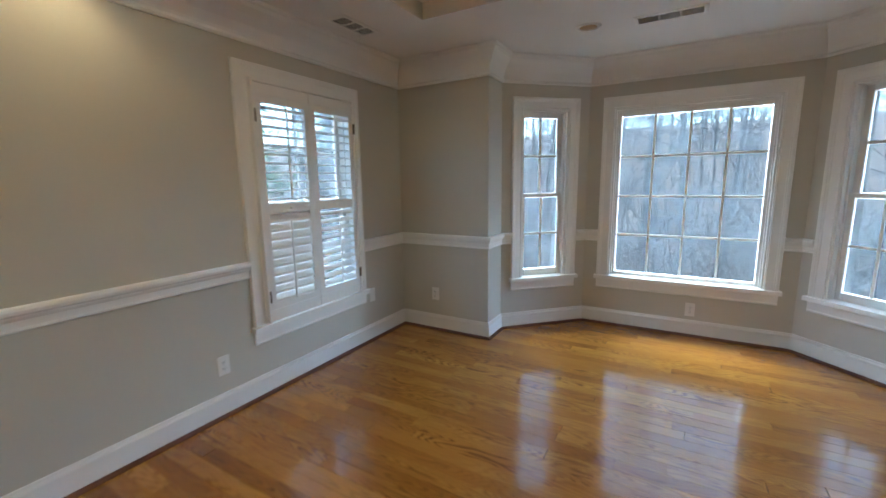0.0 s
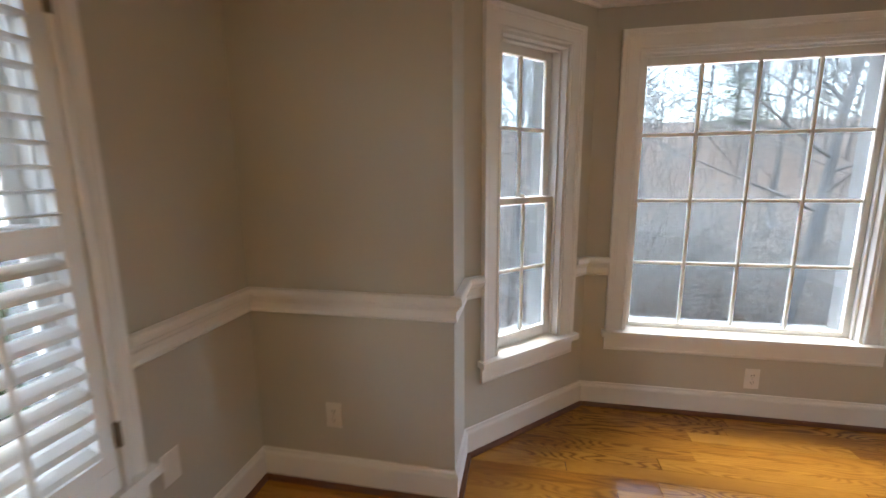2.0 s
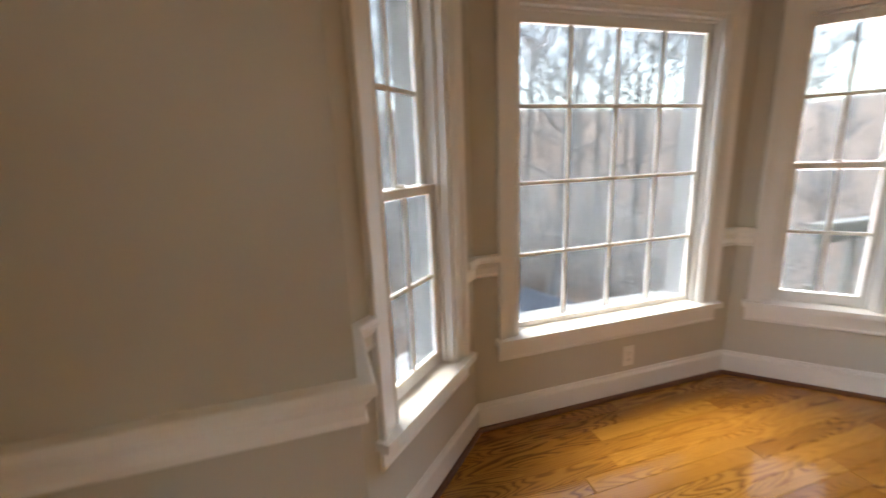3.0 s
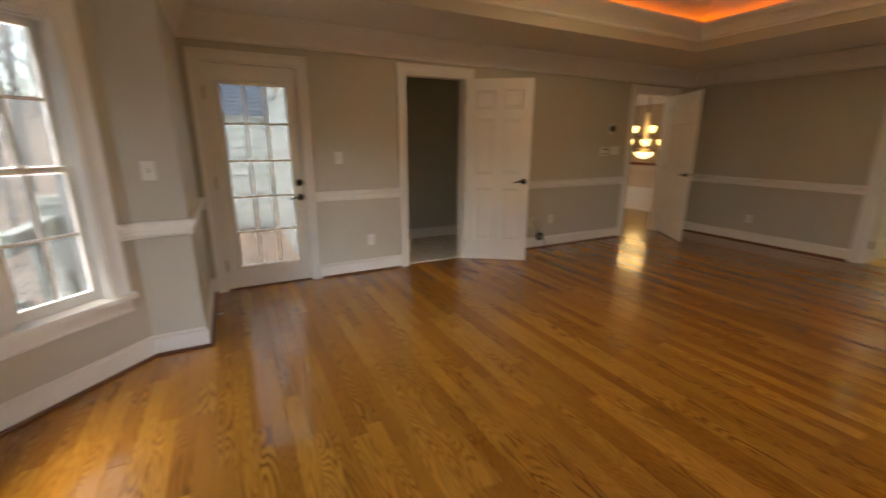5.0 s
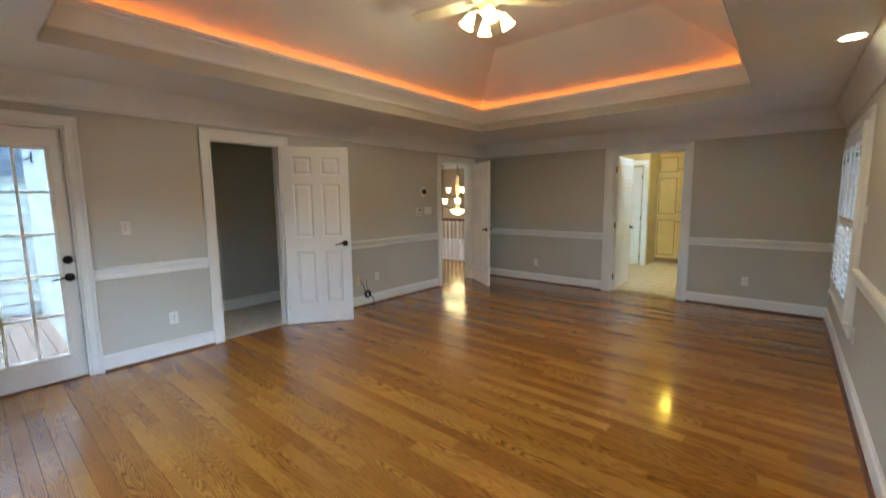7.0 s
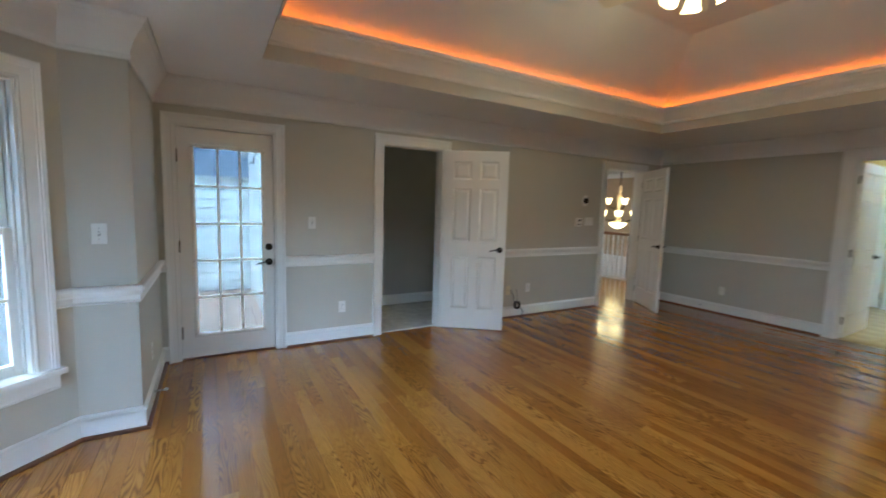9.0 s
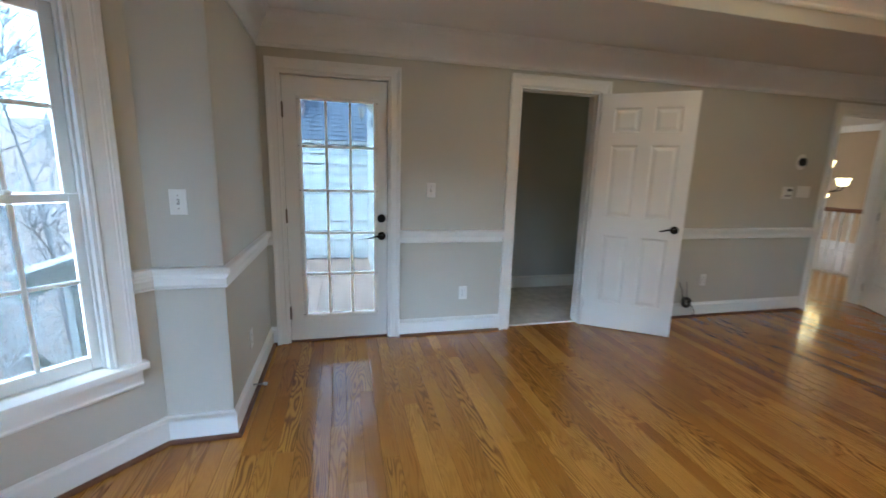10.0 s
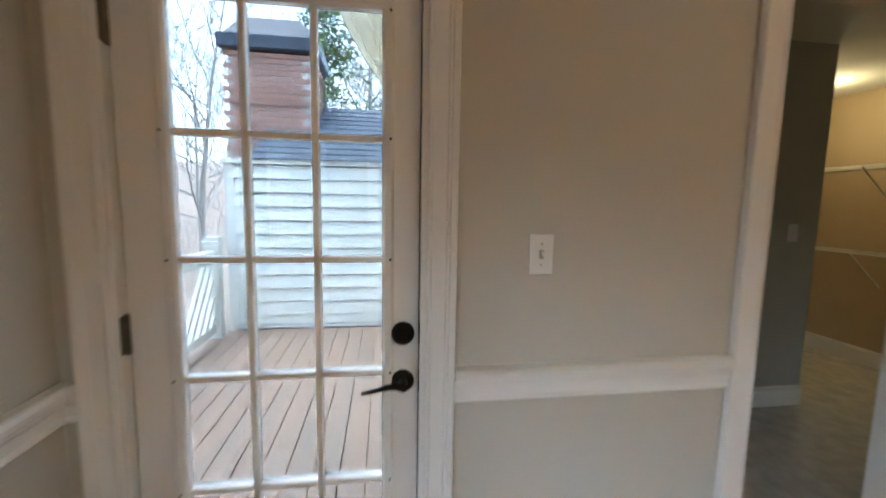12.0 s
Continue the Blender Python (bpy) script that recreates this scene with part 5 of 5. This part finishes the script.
def railing(x0, x1):
    r = thing("deck_railing", pose(0, 0.95, DZ), "white wooden deck railing with slanted lattice slats", "railing", "deck railings")
    part("top_rail", boxes(((x0, -0.045, 0.90), (x1, 0.045, 0.935)), bevel=0.004), WHITE_OUT, r)
    part("under_rail", boxes(((x0, -0.02, 0.80), (x1, 0.02, 0.90)), bevel=0.003), WHITE_OUT, r)
    part("bottom_rail", boxes(((x0, -0.02, 0.07), (x1, 0.02, 0.15)), bevel=0.003), WHITE_OUT, r)
    h, mid = 0.65, (x0 + x1) / 2
    part("middle_stile", boxes(((mid - 0.03, -0.02, 0.15), (mid + 0.03, 0.02, 0.80)), bevel=0.003), WHITE_OUT, r)
    for side in (-1, 1):
        for k in range(7):
            u = k * 0.155 + 0.04
            a, b = mid + side * (0.03 + u), mid + side * (0.03 + u + 0.52)
            z0, z1 = 0.15, 0.80
            lim = (x1 - mid - 0.01)
            if abs(b - mid) > lim:
                q = max(0.0, (lim - abs(a - mid)) / 0.52)
                b, z1 = mid + side * lim, z0 + q * h
            if z1 - z0 < 0.08:
                continue
            bm = bmesh.new()
            vs = [bm.verts.new(p) for y in (-0.017, 0.017) for p in ((a - 0.026, y, z0), (a + 0.026, y, z0), (b + 0.026, y, z1), (b - 0.026, y, z1))]
            for q in ((0, 1, 2, 3), (7, 6, 5, 4), (0, 4, 5, 1), (1, 5, 6, 2), (2, 6, 7, 3), (3, 7, 4, 0)):
                bm.faces.new([vs[i] for i in q])
            part("slat", bm, WHITE_OUT, r)
    return r


for a, b in ((3.86, 4.62), (4.78, 6.42), (6.58, 8.13)):
    railing(a, b)
for x in (4.70, 6.50, 8.20):
    p = thing("railing_post", pose(x, 0.95, DZ), "white square railing post with a stepped cap", "post", "railing posts")
    part("shaft", boxes(((-0.06, -0.06, 0), (0.06, 0.06, 1.0)), bevel=0.004), WHITE_OUT, p)
    part("collar", boxes(((-0.072, -0.072, 0.95), (0.072, 0.072, 0.985)), bevel=0.003), WHITE_OUT, p)
    part("cap", boxes(((-0.085, -0.085, 1.0), (0.085, 0.085, 1.03)), ((-0.065, -0.065, 1.03), (0.065, 0.065, 1.075)), bevel=0.006), WHITE_OUT, p)

# ---- neighbouring wing: lap siding, shingles, chimney ----
wing = thing("house_wing", pose(8.45, 0, 0), "low house wing with white lap siding and blue-grey shingle roof", "house")
# core darkened and joints left open to draw the laps' shadow lines
part("wall", boxes(((0.03, -4.6, -5), (2.5, 0.88, 1.78))), CAPM, wing)
for k in range(12):
    z = DZ + 0.02 + k * 0.152
    bm = bmesh.new()
    vs = [bm.verts.new(p) for y in (-4.6, 0.86) for p in ((-0.034, y, z), (-0.010, y, z + 0.142), (0.02, y, z + 0.142), (0.02, y, z))]
    for q in ((0, 1, 2, 3), (7, 6, 5, 4), (0, 4, 5, 1), (1, 5, 6, 2), (2, 6, 7, 3), (3, 7, 4, 0)):
        bm.faces.new([vs[i] for i in q])
    part("siding_board", bm, WHITE_OUT, wing)
part("corner_board", boxes(((-0.03, 0.80, DZ), (0.02, 0.90, 1.78)), bevel=0.003), WHITE_OUT, wing)
part("skirt_flashing", boxes(((-0.03, -4.6, DZ), (-0.005, 0.86, DZ + 0.06))), SHINGLE, wing)
part("fascia", boxes(((-0.06, -4.6, 1.745), (0.02, 0.92, 1.80)), bevel=0.003), WHITE_OUT, wing)
ROOF = 0.62
bm = bmesh.new()
for k in range(11):
    xa = -0.08 + k * 0.125
    za = 1.805 + (k * 0.125) * ROOF
    n = 22
    for j in range(n):
        ya = -4.6 + j * 5.55 / n + (0.12 if k % 2 else 0)
        yb = min(ya + 5.55 / n - 0.006, 0.62)
        if yb - ya < 0.03:
            continue
        vs = [bm.verts.new(p) for p in ((xa, ya, za), (xa, yb, za), (xa + 0.14, yb, za + 0.14 * ROOF - 0.012), (xa + 0.14, ya, za + 0.14 * ROOF - 0.012), (xa, ya, za - 0.012), (xa, yb, za - 0.012))]
        bm.faces.new(vs[:4])
        bm.faces.new((vs[0], vs[4], vs[5], vs[1]))
part("roof_shingles", bm, SHINGLE, wing, "blue-grey asphalt shingles")["kind"] = "stuff"
part("roof", boxes(((1.25, -4.6, 1.5), (4.5, 0.6, 2.54))), SHINGLE, wing)

chim = thing("chimney", pose(9.02, 0.06, 0), "tall red brick chimney with a dark metal cap", "chimney")
CW, CD = 0.98, 0.85
part("core", boxes(((0.012, 0.012, -4.5), (CD - 0.012, CW - 0.012, 3.1))), MORTAR, chim)
bl, bh, jt = 0.2, 0.068, 0.015
brick_a = finish(boxes(((0, 0, 0), (0.014, bl - jt, bh - jt)), bevel=0.002), "brick", BRICK)
brick_b = finish(boxes(((0, 0, 0), (bl - jt, 0.014, bh - jt)), bevel=0.002), "brick", BRICK)
for k in range(31):
    z = 1.0 + k * bh
    proud = 0.025 if 22 <= k <= 24 else (0.012 if k > 28 else 0.0)
    for j in range(-1, 5):
        y = j * bl + (bl / 2 if k % 2 else 0) + 0.03
        if y >= -0.02 and y + bl <= CW + 0.06:
            o = new("brick", brick_a)
            o.parent, o.location = chim, (-proud, y, z)
    for j in range(4):
        x = j * bl + (bl / 2 if k % 2 else 0) + 0.005
        if x + bl <= CD + 0.06:
            o = new("brick", brick_b)
            o.parent, o.location = chim, (x, -proud, z)
bm = bmesh.new()
rings = [[bm.verts.new(p) for p in ((-e, -e, z), (CD + e, -e, z), (CD + e, CW + e, z), (-e, CW + e, z))] for e, z in ((0.05, 3.11), (0.08, 3.13), (0.08, 3.27), (0.02, 3.30), (-0.16, 3.55))]
for a, c in zip(rings, rings[1:]):
    for j in range(4):
        bm.faces.new((a[j], a[(j + 1) % 4], c[(j + 1) % 4], c[j]))
bm.faces.new(rings[0][::-1])
bm.faces.new(rings[-1])
part("cap", bm, CAPM, chim, "dark blue-grey metal chimney cap")

# house side wall along the deck, with a lantern and a cream cloth
structure("house_side_wall", boxes(((W + T, -1.6, -5), (8.4, -0.95, 3.2))), WHITE_OUT, "white house wall beside the deck", "wall")
lan = thing("wall_lantern", pose(7.35, -0.95, 2.06), "dark metal wall lantern with a curled bracket", "wall lamp")
part("back_plate", boxes(((-0.04, 0, -0.14), (0.04, 0.02, -0.02)), bevel=0.004), CAPM, lan)
part("bracket", tube(bmesh.new(), [(0, 0.02, -0.08), (0, 0.08, -0.12), (0, 0.13, -0.09), (0, 0.13, -0.03)], 0.009, 8), CAPM, lan, smooth=True)
part("cage", lathe(bmesh.new(), [(0.035, -0.02), (0.06, 0.12), (0.05, 0.125)], (0, 0.13, 0), 6), mat("lantern_glass", (0.5, 0.48, 0.42), 0.15, vary=0.05), lan)
part("lid", lathe(bmesh.new(), [(0.075, 0.12), (0.05, 0.16), (0.02, 0.18), (0.008, 0.21)], (0, 0.13, 0), 6), CAPM, lan)
bm = bmesh.new()
rows_ = []
for i in range(9):
    v = i / 8
    z = 3.15 - 1.08 * v
    reach = 0.56 * (1 - v ** 1.6) + 0.02
    rows_.append([bm.verts.new((6.9 + 0.05 * math.sin(j * 1.9 + v * 2), -0.945 + reach * j / 8, z + 0.05 * math.sin(j * 1.3))) for j in range(9)])
for a, c in zip(rows_, rows_[1:]):
    for j in range(8):
        bm.faces.new((a[j], a[j + 1], c[j + 1], c[j]))
cloth = tagged(part("cloth_drape", bm, mat("cream_canvas", (0.66, 0.58, 0.42), 0.85, vary=0.08, scale=4), smooth=True), "cream canvas drape hanging from the house wall", "drape")
sol = cloth.modifiers.new("thickness", 'SOLIDIFY')
sol.thickness = 0.012
mt = tagged(part("door_mat", boxes(((5.0, -0.86, DZ), (5.45, -0.2, DZ + 0.012)), bevel=0.003), mat("black_door_mat", (0.03, 0.03, 0.032), 0.9, scale=26, second=(0.22, 0.22, 0.22), vary=0.5)), "black and grey patterned door mat on the deck", "door mat")

# outbuilding below the bay
shed = thing("outbuilding", pose(8.3, 8.6, -0.7, 0, 0, 20), "small outbuilding with a blue-grey shingle roof", "building")
part("wall", boxes(((-1.9, -2.6, -7), (1.9, 2.6, -3.7))), WHITE_OUT, shed)
bm = bmesh.new()
for side in (-1, 1):
    for k in range(15):
        for j in range(20):
            ua, ub = 2.2 - k * 0.147, 2.2 - k * 0.147 - 0.165
            ya = -2.8 + j * 0.28 + (0.14 if k % 2 else 0)
            yb = min(ya + 0.274, 2.8)
            zf = lambda u: -2.45 - 0.6 * u
            if yb - ya < 0.05:
                continue
            vs = [bm.verts.new(p) for p in ((side * ua, ya, zf(ua) + 0.014), (side * ua, yb, zf(ua) + 0.014), (side * max(ub, 0), yb, zf(max(ub, 0))), (side * max(ub, 0), ya, zf(max(ub, 0))), (side * ua, ya, zf(ua)), (side * ua, yb, zf(ua)))]
            bm.faces.new(vs[:4])
            bm.faces.new((vs[0], vs[4], vs[5], vs[1]))
part("roof_shingles", bm, SHINGLE, shed)["kind"] = "stuff"
for y in (-2.8, 2.74):
    for side in (-1, 1):
        bm = bmesh.new()
        vs = [bm.verts.new(p) for q in (0, 0.06) for p in ((0, y + q, -2.47), (side * 2.24, y + q, -3.81), (side * 2.24, y + q, -4.0), (0, y + q, -2.66))]
        for q in ((0, 1, 2, 3), (7, 6, 5, 4), (0, 4, 5, 1), (1, 5, 6, 2), (2, 6, 7, 3), (3, 7, 4, 0)):
            bm.faces.new([vs[i] for i in q])
        part("rake_board", bm, WHITE_OUT, shed)
    bm = bmesh.new()
    vs = [bm.verts.new(p) for q in (0.1, 0.16) for p in ((0, (y + q) * 0.93, -2.5), (1.9, (y + q) * 0.93, -3.7), (-1.9, (y + q) * 0.93, -3.7))]
    for q in ((0, 1, 2), (5, 4, 3), (0, 3, 4, 1), (1, 4, 5, 2), (2, 5, 3, 0)):
        bm.faces.new([vs[i] for i in q])
    part("gable", bm, WHITE_OUT, shed)

# ---- floor boards and tiles ----
floor = structure("floor", boxes(((-0.05, S - 0.05, -0.04), (W + 0.05, 0.9, -0.019))), SUB, "glossy amber oak strip floor", "floor")
rows = board_rows(0, 0, S - 0.03, 0.93, room_limits)
near = [r for r in rows if r[1] > -4.15][:300]
for x, y, ln in near:
    o = new("floor_board", board_mesh(ln))
    o.parent = floor
    o.location = (x, y, 0)
rest = joined_boards("far_floor_boards", rows[len(near):], floor)
rest["kind"] = "stuff"
for i in range(9):
    for j in range(14):
        o = new("floor_tile", tile_me)
        o.parent = bath
        o.location = (1.15 + i * 0.3, S - 0.21 - j * 0.3, 0)
